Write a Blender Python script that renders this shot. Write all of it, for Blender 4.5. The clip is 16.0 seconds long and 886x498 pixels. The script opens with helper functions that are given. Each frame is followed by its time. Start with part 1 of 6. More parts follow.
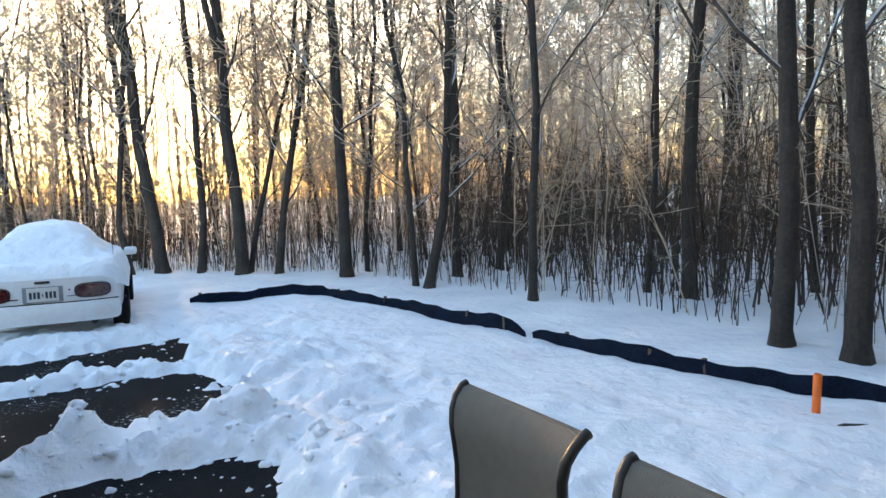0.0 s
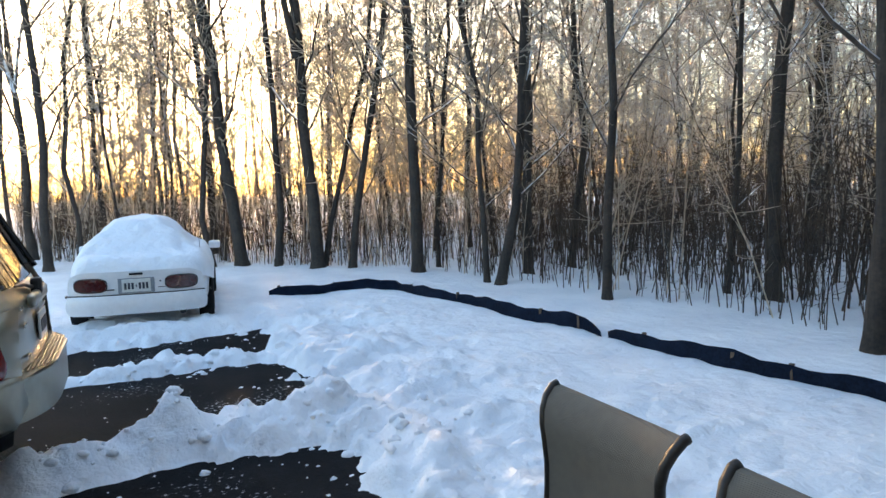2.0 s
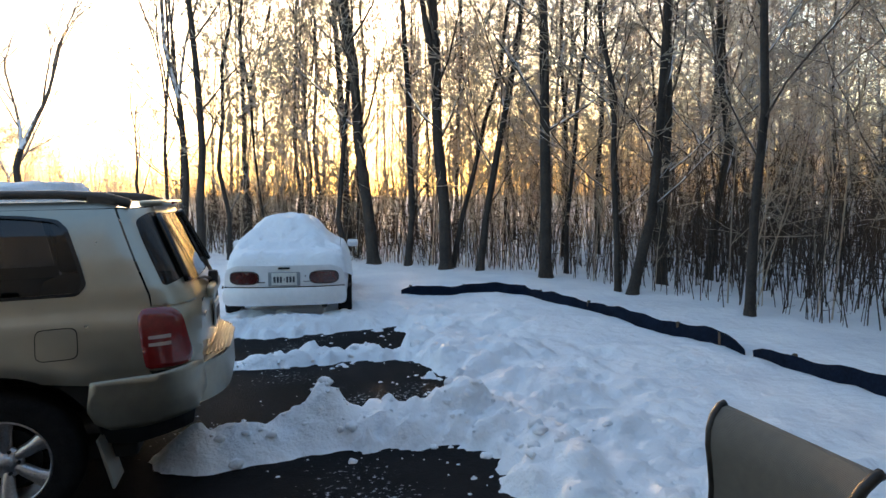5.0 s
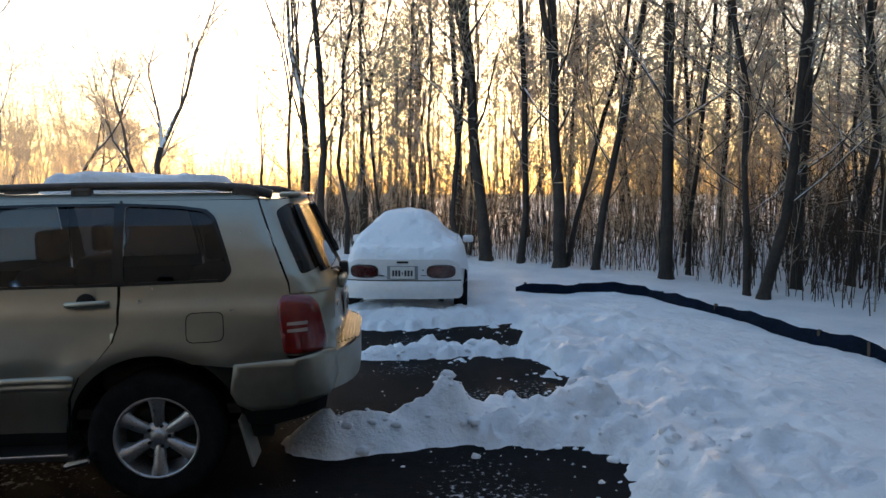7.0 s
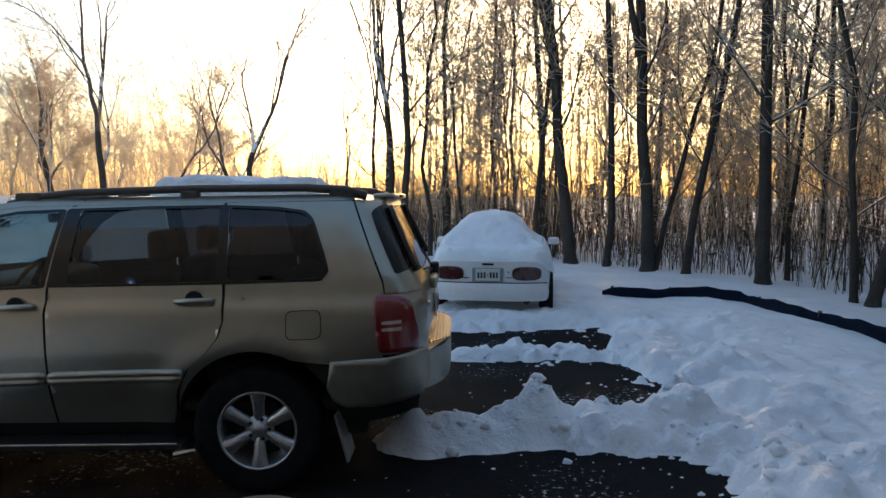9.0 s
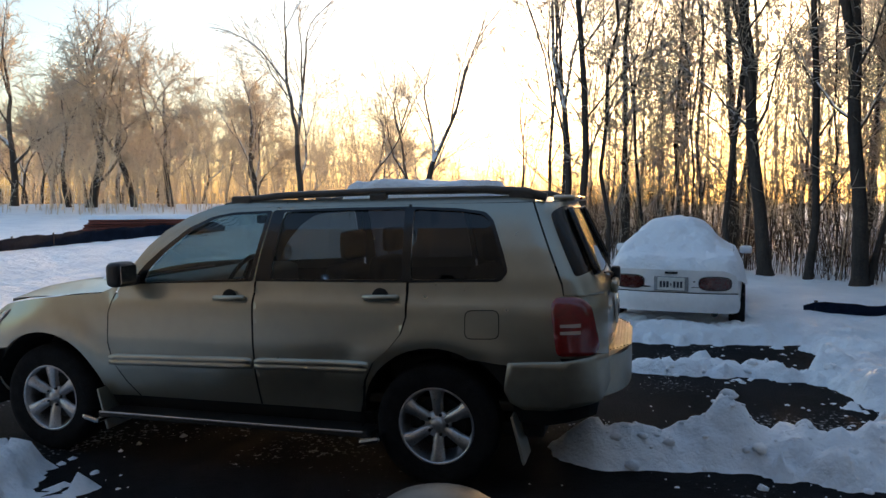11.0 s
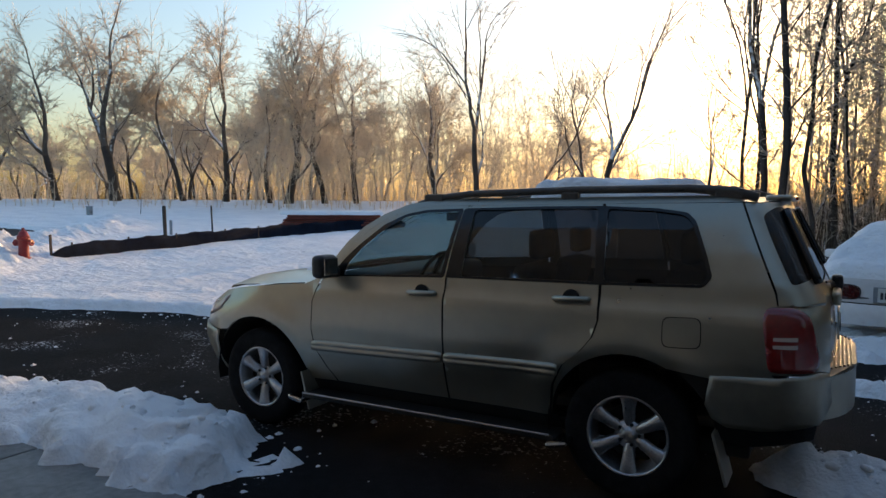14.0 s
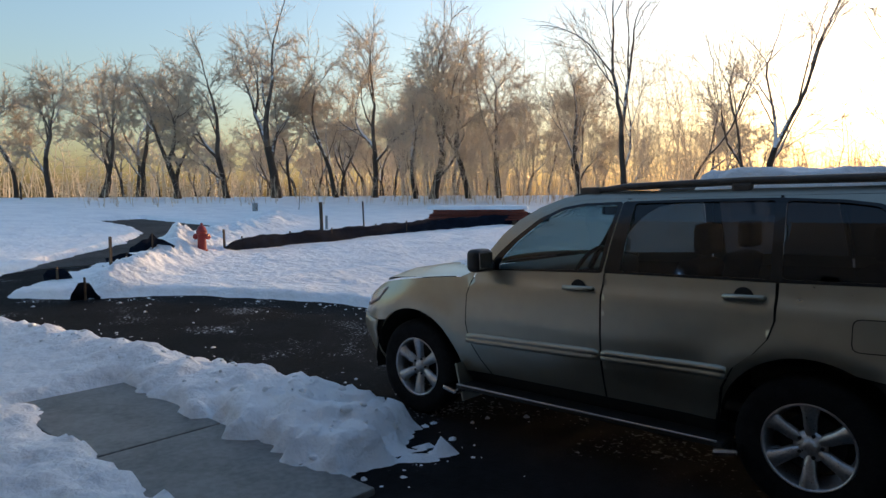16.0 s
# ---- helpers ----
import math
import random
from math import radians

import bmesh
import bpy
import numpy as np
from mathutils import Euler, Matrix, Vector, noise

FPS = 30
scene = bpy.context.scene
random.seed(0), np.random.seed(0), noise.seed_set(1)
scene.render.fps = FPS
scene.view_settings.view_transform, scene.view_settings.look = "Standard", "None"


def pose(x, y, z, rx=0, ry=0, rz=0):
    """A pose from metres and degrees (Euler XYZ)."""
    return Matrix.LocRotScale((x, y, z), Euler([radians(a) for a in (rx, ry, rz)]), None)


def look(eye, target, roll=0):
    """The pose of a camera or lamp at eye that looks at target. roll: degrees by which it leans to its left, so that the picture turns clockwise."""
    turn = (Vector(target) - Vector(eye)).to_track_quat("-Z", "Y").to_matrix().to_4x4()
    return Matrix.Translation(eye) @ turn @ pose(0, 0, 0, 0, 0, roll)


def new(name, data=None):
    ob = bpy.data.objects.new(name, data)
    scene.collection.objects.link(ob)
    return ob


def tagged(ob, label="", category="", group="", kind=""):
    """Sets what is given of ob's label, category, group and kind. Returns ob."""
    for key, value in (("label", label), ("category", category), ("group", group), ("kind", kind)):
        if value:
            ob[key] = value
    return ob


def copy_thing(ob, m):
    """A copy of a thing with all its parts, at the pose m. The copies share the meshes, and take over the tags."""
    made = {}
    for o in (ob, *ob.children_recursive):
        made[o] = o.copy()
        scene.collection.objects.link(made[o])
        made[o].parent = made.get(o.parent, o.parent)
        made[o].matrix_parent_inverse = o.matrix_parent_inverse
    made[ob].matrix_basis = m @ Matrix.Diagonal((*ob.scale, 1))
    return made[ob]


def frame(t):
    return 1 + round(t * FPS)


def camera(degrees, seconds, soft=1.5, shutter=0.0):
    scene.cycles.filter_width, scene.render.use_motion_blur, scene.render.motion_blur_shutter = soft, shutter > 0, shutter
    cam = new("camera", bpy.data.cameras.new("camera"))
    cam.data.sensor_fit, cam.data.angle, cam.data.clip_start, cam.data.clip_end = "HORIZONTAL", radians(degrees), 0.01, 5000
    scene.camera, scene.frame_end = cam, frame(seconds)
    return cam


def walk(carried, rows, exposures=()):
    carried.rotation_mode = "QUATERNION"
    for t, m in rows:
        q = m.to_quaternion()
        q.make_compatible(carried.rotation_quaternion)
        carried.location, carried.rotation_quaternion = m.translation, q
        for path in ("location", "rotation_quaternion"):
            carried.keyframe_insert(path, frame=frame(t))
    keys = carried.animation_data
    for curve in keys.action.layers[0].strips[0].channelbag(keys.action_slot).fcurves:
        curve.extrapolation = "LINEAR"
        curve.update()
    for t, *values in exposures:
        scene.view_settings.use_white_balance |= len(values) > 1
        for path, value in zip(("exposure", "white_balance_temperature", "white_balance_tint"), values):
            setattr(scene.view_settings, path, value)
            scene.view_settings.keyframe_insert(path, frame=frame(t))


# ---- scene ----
cam = camera(66.43, 16.0)
PATH = [
    (0, (1.549, -3.738, 1.632), (2.562, -2.022, 1.467), -1.74),
    (0.5, (1.523, -3.733, 1.637), (2.492, -1.991, 1.467), -1.32),
    (1, (1.508, -3.732, 1.641), (2.444, -1.974, 1.46), -1.36),
    (1.5, (1.482, -3.728, 1.646), (2.373, -1.945, 1.478), -1.23),
    (2, (1.453, -3.729, 1.655), (2.292, -1.922, 1.482), -1.54),
    (2.5, (1.419, -3.731, 1.658), (2.194, -1.895, 1.488), -1.33),
    (3, (1.406, -3.733, 1.66), (2.143, -1.881, 1.494), -1.26),
    (5.5, (1.24, -3.735, 1.691), (1.681, -1.79, 1.531), -0.01),
    (6, (1.209, -3.716, 1.684), (1.584, -1.758, 1.524), 0.18),
    (6.5, (1.172, -3.695, 1.674), (1.475, -1.725, 1.515), 0.49),
    (7, (1.158, -3.659, 1.66), (1.356, -1.675, 1.495), 0.14),
    (7.5, (1.144, -3.643, 1.666), (1.198, -1.652, 1.48), -0.56),
    (8, (1.118, -3.654, 1.672), (1.166, -1.662, 1.505), -0.09),
    (10.5, (1.071, -3.629, 1.614), (0.67, -1.676, 1.467), -0.25),
    (11, (1.058, -3.629, 1.614), (0.515, -1.709, 1.481), -0.20),
    (11.5, (1.04, -3.62, 1.613), (0.432, -1.72, 1.475), -0.39),
    (12, (1.028, -3.591, 1.613), (0.367, -1.709, 1.474), -0.36),
    (12.5, (1.018, -3.617, 1.613), (0.306, -1.753, 1.474), -0.31),
    (13, (0.988, -3.62, 1.615), (0.163, -1.804, 1.473), -0.19),
    (13.5, (0.966, -3.617, 1.618), (0.06, -1.839, 1.487), 0.26),
    (14, (0.934, -3.628, 1.616), (-0.07, -1.904, 1.478), 0.30),
    (14.5, (0.908, -3.64, 1.613), (-0.196, -1.979, 1.461), 0.09),
    (15, (0.885, -3.636, 1.608), (-0.312, -2.042, 1.443), -0.29),
    (15.5, (0.853, -3.644, 1.613), (-0.408, -2.101, 1.452), -0.03),
    (16, (0.852, -3.668, 1.613), (-0.486, -2.19, 1.459), -0.30),
]
EXPOSURES = [(0.0, 3.08, 6800.0, 14.0), (3.0, 2.82, 6800.0, 14.0), (7.0, 2.02, 6750.0, 15.0), (11.0, 1.72, 6700.0, 16.0), (12.5, 1.56, 6650.0, 16.0), (16.0, 1.3, 6250.0, 15.0)]
walk(cam, [(t, look(eye, target, roll)) for t, eye, target, roll in PATH], EXPOSURES)

# ---- sky, sun and exposure ----
SUN_DIR = Vector((0.110, 0.985, 0.136)).normalized()
SUN_EL = math.asin(SUN_DIR.z)
SUN_AZ = math.atan2(SUN_DIR.x, SUN_DIR.y)
world = bpy.data.worlds.new("winter_sky")
scene.world = world
world.use_nodes = True
wn, wl = world.node_tree.nodes, world.node_tree.links
sky = wn.new("ShaderNodeTexSky")
sky.sky_type = "NISHITA"
sky.sun_disc = False
sky.sun_elevation, sky.sun_rotation = SUN_EL, SUN_AZ
sky.altitude, sky.air_density, sky.dust_density, sky.ozone_density = 100.0, 1.3, 3.0, 2.6
wl.new(sky.outputs["Color"], wn["Background"].inputs["Color"])
wn["Background"].inputs["Strength"].default_value = 0.15

sun_data = bpy.data.lights.new("sun", "SUN")
sun_data.energy, sun_data.angle, sun_data.color = 1.7, radians(0.6), (1.0, 0.62, 0.28)
sun = new("sun", sun_data)
sun.matrix_world = look(SUN_DIR * 60, (0, 0, 0))
tagged(sun, "low winter sun behind the woods", "sun", kind="structure")

# ---- tools ----
def mesh_part(name, verts, faces, mat, parent=None, label="", smooth=True, loc=None):
    """One mesh object from vertices and faces."""
    me = bpy.data.meshes.new(name)
    me.from_pydata([tuple(v) for v in verts], [], [tuple(f) for f in faces])
    me.materials.append(mat)
    if smooth:
        me.polygons.foreach_set("use_smooth", [True] * len(me.polygons))
    me.update()
    ob = new(name, me)
    if parent is not None:
        ob.parent = parent
    if loc is not None:
        ob.location = loc
    if label:
        ob["label"] = label
    return ob


def part(name, bm, mat, parent=None, label="", smooth=False):
    """A bmesh as one mesh object under a thing or part."""
    me = bpy.data.meshes.new(name)
    bmesh.ops.recalc_face_normals(bm, faces=bm.faces)
    bm.to_mesh(me)
    bm.free()
    me.materials.append(mat)
    if smooth:
        me.polygons.foreach_set("use_smooth", [True] * len(me.polygons))
    ob = new(name, me)
    if parent is not None:
        ob.parent = parent
    if label:
        ob["label"] = label
    return ob


def thing(name, loc, label, category, group="", rz=0.0, ry=0.0, rx=0.0):
    """An Empty at a thing's base that holds its parts."""
    ob = new(name)
    ob.empty_display_size = 0.1
    ob.matrix_world = pose(*loc, rx, ry, rz)
    return tagged(ob, label, category, group)


def box(sx, sy, sz, c=(0, 0, 0), bevel=0.0, rot=None, segs=2):
    bm = bmesh.new()
    bmesh.ops.create_cube(bm, size=1.0)
    bmesh.ops.scale(bm, vec=(sx, sy, sz), verts=bm.verts)
    if bevel:
        bmesh.ops.bevel(bm, geom=bm.edges[:], offset=bevel, segments=segs, profile=0.6, affect="EDGES")
    if rot is not None:
        bmesh.ops.rotate(bm, cent=(0, 0, 0), matrix=rot.to_3x3(), verts=bm.verts)
    bmesh.ops.translate(bm, vec=c, verts=bm.verts)
    return bm


def join(*bms):
    """The first bmesh with all the others added to it."""
    out = bms[0]
    for b in bms[1:]:
        me = bpy.data.meshes.new("tmp")
        b.to_mesh(me)
        b.free()
        out.from_mesh(me)
        bpy.data.meshes.remove(me)
    return out


def lathe(profile, n=32, axis="z", caps=True):
    """A turned body from (radius, height) pairs."""
    bm = bmesh.new()
    rings = []
    for r, h in profile:
        ring = []
        for k in range(n):
            a = 2 * math.pi * k / n
            p = (r * math.cos(a), r * math.sin(a), h)
            if axis == "y":
                p = (p[0], p[2], p[1])
            elif axis == "x":
                p = (p[2], p[0], p[1])
            ring.append(bm.verts.new(p))
        rings.append(ring)
    for a, b in zip(rings, rings[1:]):
        for k in range(n):
            bm.faces.new((a[k], a[(k + 1) % n], b[(k + 1) % n], b[k]))
    for ring, r in ((rings[0], profile[0][0]), (rings[-1], profile[-1][0])):
        if caps and r > 1e-4:
            bm.faces.new(ring)
    bmesh.ops.remove_doubles(bm, verts=bm.verts, dist=1e-5)
    return bm


def tube(points, radii, n=6, cap=True):
    """Vertices and faces of a tapering tube along points."""
    pts = [Vector(p) for p in points]
    verts, faces = [], []
    side = None
    for i, p in enumerate(pts):
        d = (pts[min(i + 1, len(pts) - 1)] - pts[max(i - 1, 0)]).normalized()
        if side is None:
            side = d.cross(Vector((0.31, 0.2, 0.93)) if abs(d.z) < 0.9 else Vector((1, 0.1, 0))).normalized()
        side = (side - d * side.dot(d)).normalized()
        up = d.cross(side)
        r = radii[i] if not isinstance(radii, (int, float)) else radii
        for k in range(n):
            a = 2 * math.pi * k / n
            verts.append(p + (side * math.cos(a) + up * math.sin(a)) * r)
    for i in range(len(pts) - 1):
        for k in range(n):
            a, b = i * n + k, i * n + (k + 1) % n
            faces.append((a, b, b + n, a + n))
    if cap:
        faces.append(tuple(range(n - 1, -1, -1)))
        faces.append(tuple(range((len(pts) - 1) * n, len(pts) * n)))
    return verts, faces


def tube_bm(points, radii, n=8):
    bm = bmesh.new()
    vs, fs = tube(points, radii, n)
    vv = [bm.verts.new(v) for v in vs]
    for f in fs:
        bm.faces.new([vv[i] for i in f])
    return bm


def sticks(pts, radii, n=3):
    """Vertices and quads of many thin tapering stems at once: pts (count, steps, 3), radii (count, steps)."""
    pts, radii = np.asarray(pts, float), np.asarray(radii, float)
    count, steps = radii.shape
    nxt, prv = np.minimum(np.arange(steps) + 1, steps - 1), np.maximum(np.arange(steps) - 1, 0)
    d = pts[:, nxt] - pts[:, prv]
    d /= np.linalg.norm(d, axis=2, keepdims=True) + 1e-9
    ref = np.where(np.abs(d[..., 2:3]) < 0.9, np.array([0.31, 0.2, 0.93]), np.array([1.0, 0.1, 0.0]))
    u = np.cross(d, ref)
    u /= np.linalg.norm(u, axis=2, keepdims=True) + 1e-9
    v = np.cross(d, u)
    a = 2 * np.pi * np.arange(n) / n
    ring = u[:, :, None] * np.cos(a)[:, None] + v[:, :, None] * np.sin(a)[:, None]
    verts = (pts[:, :, None] + ring * radii[:, :, None, None]).reshape(-1, 3)
    k = np.arange(n)
    quad = np.stack([k, (k + 1) % n, (k + 1) % n + n, k + n], 1)
    base = (np.arange(count)[:, None] * steps + np.arange(steps - 1)[None]).reshape(-1) * n
    return verts, (base[:, None, None] + quad[None]).reshape(-1, 4)


def quad_mesh(name, verts, quads, material, parent=None):
    """One mesh object from arrays of vertices and quads."""
    me = bpy.data.meshes.new(name)
    me.vertices.add(len(verts))
    me.vertices.foreach_set("co", np.asarray(verts, np.float32).ravel())
    me.loops.add(len(quads) * 4)
    me.loops.foreach_set("vertex_index", np.asarray(quads, np.int32).ravel())
    me.polygons.add(len(quads))
    me.polygons.foreach_set("loop_start", np.arange(0, len(quads) * 4, 4, dtype=np.int32))
    me.polygons.foreach_set("use_smooth", [True] * len(quads))
    me.materials.append(material)
    me.update(calc_edges=True)
    ob = new(name, me)
    if parent is not None:
        ob.parent = parent
    return ob


def smooth01(a, b, x):
    t = np.clip((x - a) / (b - a), 0.0, 1.0)
    return t * t * (3 - 2 * t)


_RNG = np.random.default_rng(7)
_TAB = _RNG.random((256, 256))


def vnoise(x, y):
    """Smooth value noise in 0..1 over arrays."""
    xi, yi = np.floor(x).astype(int), np.floor(y).astype(int)
    fx, fy = x - xi, y - yi
    fx, fy = fx * fx * (3 - 2 * fx), fy * fy * (3 - 2 * fy)
    a, b = _TAB[xi & 255, yi & 255], _TAB[(xi + 1) & 255, yi & 255]
    c, d = _TAB[xi & 255, (yi + 1) & 255], _TAB[(xi + 1) & 255, (yi + 1) & 255]
    return (a * (1 - fx) + b * fx) * (1 - fy) + (c * (1 - fx) + d * fx) * fy


def fbm(x, y, octaves=4, gain=0.5):
    out, amp, tot = 0.0, 1.0, 0.0
    for o in range(octaves):
        out = out + amp * vnoise(x * 2**o + 17.3 * o, y * 2**o + 5.1 * o)
        tot += amp
        amp *= gain
    return out / tot


def poly_sd(x, y, poly):
    """Signed distance to a polygon, negative inside."""
    d = np.full(np.shape(x), 1e9)
    inside = np.zeros(np.shape(x), bool)
    for (ax, ay), (bx, by) in zip(poly, poly[1:] + poly[:1]):
        ex, ey = bx - ax, by - ay
        t = np.clip(((x - ax) * ex + (y - ay) * ey) / (ex * ex + ey * ey), 0, 1)
        d = np.minimum(d, np.hypot(x - ax - t * ex, y - ay - t * ey))
        if ay != by:
            inside ^= ((ay > y) != (by > y)) & (x < (bx - ax) * (y - ay) / (by - ay) + ax)
    return np.where(inside, -d, d)


def line_d(x, y, pts):
    """Distance to an open polyline."""
    d = np.full(np.shape(x), 1e9)
    for (ax, ay), (bx, by) in zip(pts, pts[1:]):
        ex, ey = bx - ax, by - ay
        t = np.clip(((x - ax) * ex + (y - ay) * ey) / (ex * ex + ey * ey), 0, 1)
        d = np.minimum(d, np.hypot(x - ax - t * ex, y - ay - t * ey))
    return d

# ---- materials ----
def mat(name, base, rough=0.6, metal=0.0, vary=0.0, scale=8.0, bump=0.0, bump_scale=40.0, tint=None, stain=0.0, **extra):
    """A principled material with colour variation at two scales and fine relief."""
    m = bpy.data.materials.new(name)
    m.use_nodes = True
    n, l = m.node_tree.nodes, m.node_tree.links
    b = n["Principled BSDF"]
    b.inputs["Base Color"].default_value = (*base, 1)
    b.inputs["Roughness"].default_value = rough
    b.inputs["Metallic"].default_value = metal
    for key, value in extra.items():
        b.inputs[key.replace("_", " ")].default_value = value
    co = n.new("ShaderNodeTexCoord")
    if vary or tint:
        a = n.new("ShaderNodeTexNoise")
        a.inputs["Scale"].default_value, a.inputs["Detail"].default_value = scale, 6
        c = n.new("ShaderNodeTexNoise")
        c.inputs["Scale"].default_value, c.inputs["Detail"].default_value = scale * 9, 4
        l.new(co.outputs["Object"], a.inputs["Vector"])
        l.new(co.outputs["Object"], c.inputs["Vector"])
        add = n.new("ShaderNodeMath")
        add.operation = "ADD"
        l.new(a.outputs["Fac"], add.inputs[0])
        l.new(c.outputs["Fac"], add.inputs[1])
        ramp = n.new("ShaderNodeMapRange")
        ramp.inputs[1].default_value, ramp.inputs[2].default_value = 0.75, 1.25
        l.new(add.outputs[0], ramp.inputs[0])
        mix = n.new("ShaderNodeMix")
        mix.data_type = "RGBA"
        lo = tint or tuple(v * (1 - vary) for v in base)
        hi = base if tint else tuple(min(1, v * (1 + vary)) for v in base)
        mix.inputs[6].default_value, mix.inputs[7].default_value = (*lo, 1), (*hi, 1)
        l.new(ramp.outputs[0], mix.inputs[0])
        l.new(mix.outputs[2], b.inputs["Base Color"])
        rr = n.new("ShaderNodeMapRange")
        rr.inputs[3].default_value, rr.inputs[4].default_value = max(0.02, rough - 0.12), min(1, rough + 0.12)
        l.new(c.outputs["Fac"], rr.inputs[0])
        l.new(rr.outputs[0], b.inputs["Roughness"])
    if bump:
        t = n.new("ShaderNodeTexNoise")
        t.inputs["Scale"].default_value, t.inputs["Detail"].default_value = bump_scale, 5
        l.new(co.outputs["Object"], t.inputs["Vector"])
        bp = n.new("ShaderNodeBump")
        bp.inputs["Strength"].default_value, bp.inputs["Distance"].default_value = bump, 0.01
        l.new(t.outputs["Fac"], bp.inputs["Height"])
        l.new(bp.outputs["Normal"], b.inputs["Normal"])
    return m


def snow_mat(name, dirty=0.0):
    """Snow: white, soft, with grains and faint dirt."""
    m = mat(name, (0.83, 0.86, 0.9), 0.75, vary=0.0, bump=0.0)
    n, l = m.node_tree.nodes, m.node_tree.links
    b = n["Principled BSDF"]
    b.inputs["Subsurface Weight"].default_value = 0.0
    co = n["Texture Coordinate"]
    big = n.new("ShaderNodeTexNoise")
    big.inputs["Scale"].default_value, big.inputs["Detail"].default_value = 1.3, 8
    fine = n.new("ShaderNodeTexNoise")
    fine.inputs["Scale"].default_value, fine.inputs["Detail"].default_value = 45, 6
    l.new(co.outputs["Object"], big.inputs["Vector"])
    l.new(co.outputs["Object"], fine.inputs["Vector"])
    r = n.new("ShaderNodeValToRGB")
    r.color_ramp.elements[0].position, r.color_ramp.elements[1].position = 0.3, 0.62
    k = 1 - dirty
    r.color_ramp.elements[0].color = (0.80 * k, 0.83 * k, 0.87 * k, 1)
    r.color_ramp.elements[1].color = (0.88, 0.90, 0.92, 1)
    l.new(big.outputs["Fac"], r.inputs["Fac"])
    l.new(r.outputs["Color"], b.inputs["Base Color"])
    bp = n.new("ShaderNodeBump")
    bp.inputs["Strength"].default_value, bp.inputs["Distance"].default_value = 0.35, 0.02
    l.new(fine.outputs["Fac"], bp.inputs["Height"])
    bp2 = n.new("ShaderNodeBump")
    bp2.inputs["Strength"].default_value, bp2.inputs["Distance"].default_value = 0.75, 0.07
    mid = n.new("ShaderNodeTexNoise")
    mid.inputs["Scale"].default_value, mid.inputs["Detail"].default_value = 7, 6
    l.new(co.outputs["Object"], mid.inputs["Vector"])
    l.new(mid.outputs["Fac"], bp2.inputs["Height"])
    l.new(bp2.outputs["Normal"], bp.inputs["Normal"])
    l.new(bp.outputs["Normal"], b.inputs["Normal"])
    return m


def bark_mat(name, base, frost=0.5, low=0.25):
    """Bark with ridges and snow or ice clinging to upper faces."""
    m = mat(name, base, 0.85, vary=0.45, scale=3.0)
    n, l = m.node_tree.nodes, m.node_tree.links
    b = n["Principled BSDF"]
    co = n["Texture Coordinate"]
    mp = n.new("ShaderNodeMapping")
    mp.inputs["Scale"].default_value = (22, 22, 3.0)
    l.new(co.outputs["Object"], mp.inputs["Vector"])
    t = n.new("ShaderNodeTexNoise")
    t.inputs["Scale"].default_value, t.inputs["Detail"].default_value = 1.0, 6
    l.new(mp.outputs["Vector"], t.inputs["Vector"])
    bp = n.new("ShaderNodeBump")
    bp.inputs["Strength"].default_value, bp.inputs["Distance"].default_value = 0.8, 0.03
    l.new(t.outputs["Fac"], bp.inputs["Height"])
    l.new(bp.outputs["Normal"], b.inputs["Normal"])
    geo = n.new("ShaderNodeNewGeometry")
    sep = n.new("ShaderNodeSeparateXYZ")
    l.new(geo.outputs["Normal"], sep.inputs[0])
    pn = n.new("ShaderNodeTexNoise")
    pn.inputs["Scale"].default_value, pn.inputs["Detail"].default_value = 5.0, 5
    l.new(co.outputs["Object"], pn.inputs["Vector"])
    ad = n.new("ShaderNodeMath")
    ad.operation = "MULTIPLY_ADD"
    ad.inputs[1].default_value, ad.inputs[2].default_value = 1.3, -0.65
    l.new(pn.outputs["Fac"], ad.inputs[0])
    sm = n.new("ShaderNodeMath")
    l.new(sep.outputs["Z"], sm.inputs[0])
    l.new(ad.outputs[0], sm.inputs[1])
    rg = n.new("ShaderNodeMapRange")
    rg.inputs[1].default_value, rg.inputs[2].default_value = low, low + 0.2
    rg.inputs[3].default_value, rg.inputs[4].default_value = 0.0, frost
    l.new(sm.outputs[0], rg.inputs[0])
    old = b.inputs["Base Color"].links[0].from_socket
    mx = n.new("ShaderNodeMix")
    mx.data_type = "RGBA"
    mx.inputs[7].default_value = (0.8, 0.82, 0.85, 1)
    l.new(rg.outputs[0], mx.inputs[0])
    l.new(old, mx.inputs[6])
    l.new(mx.outputs[2], b.inputs["Base Color"])
    return m


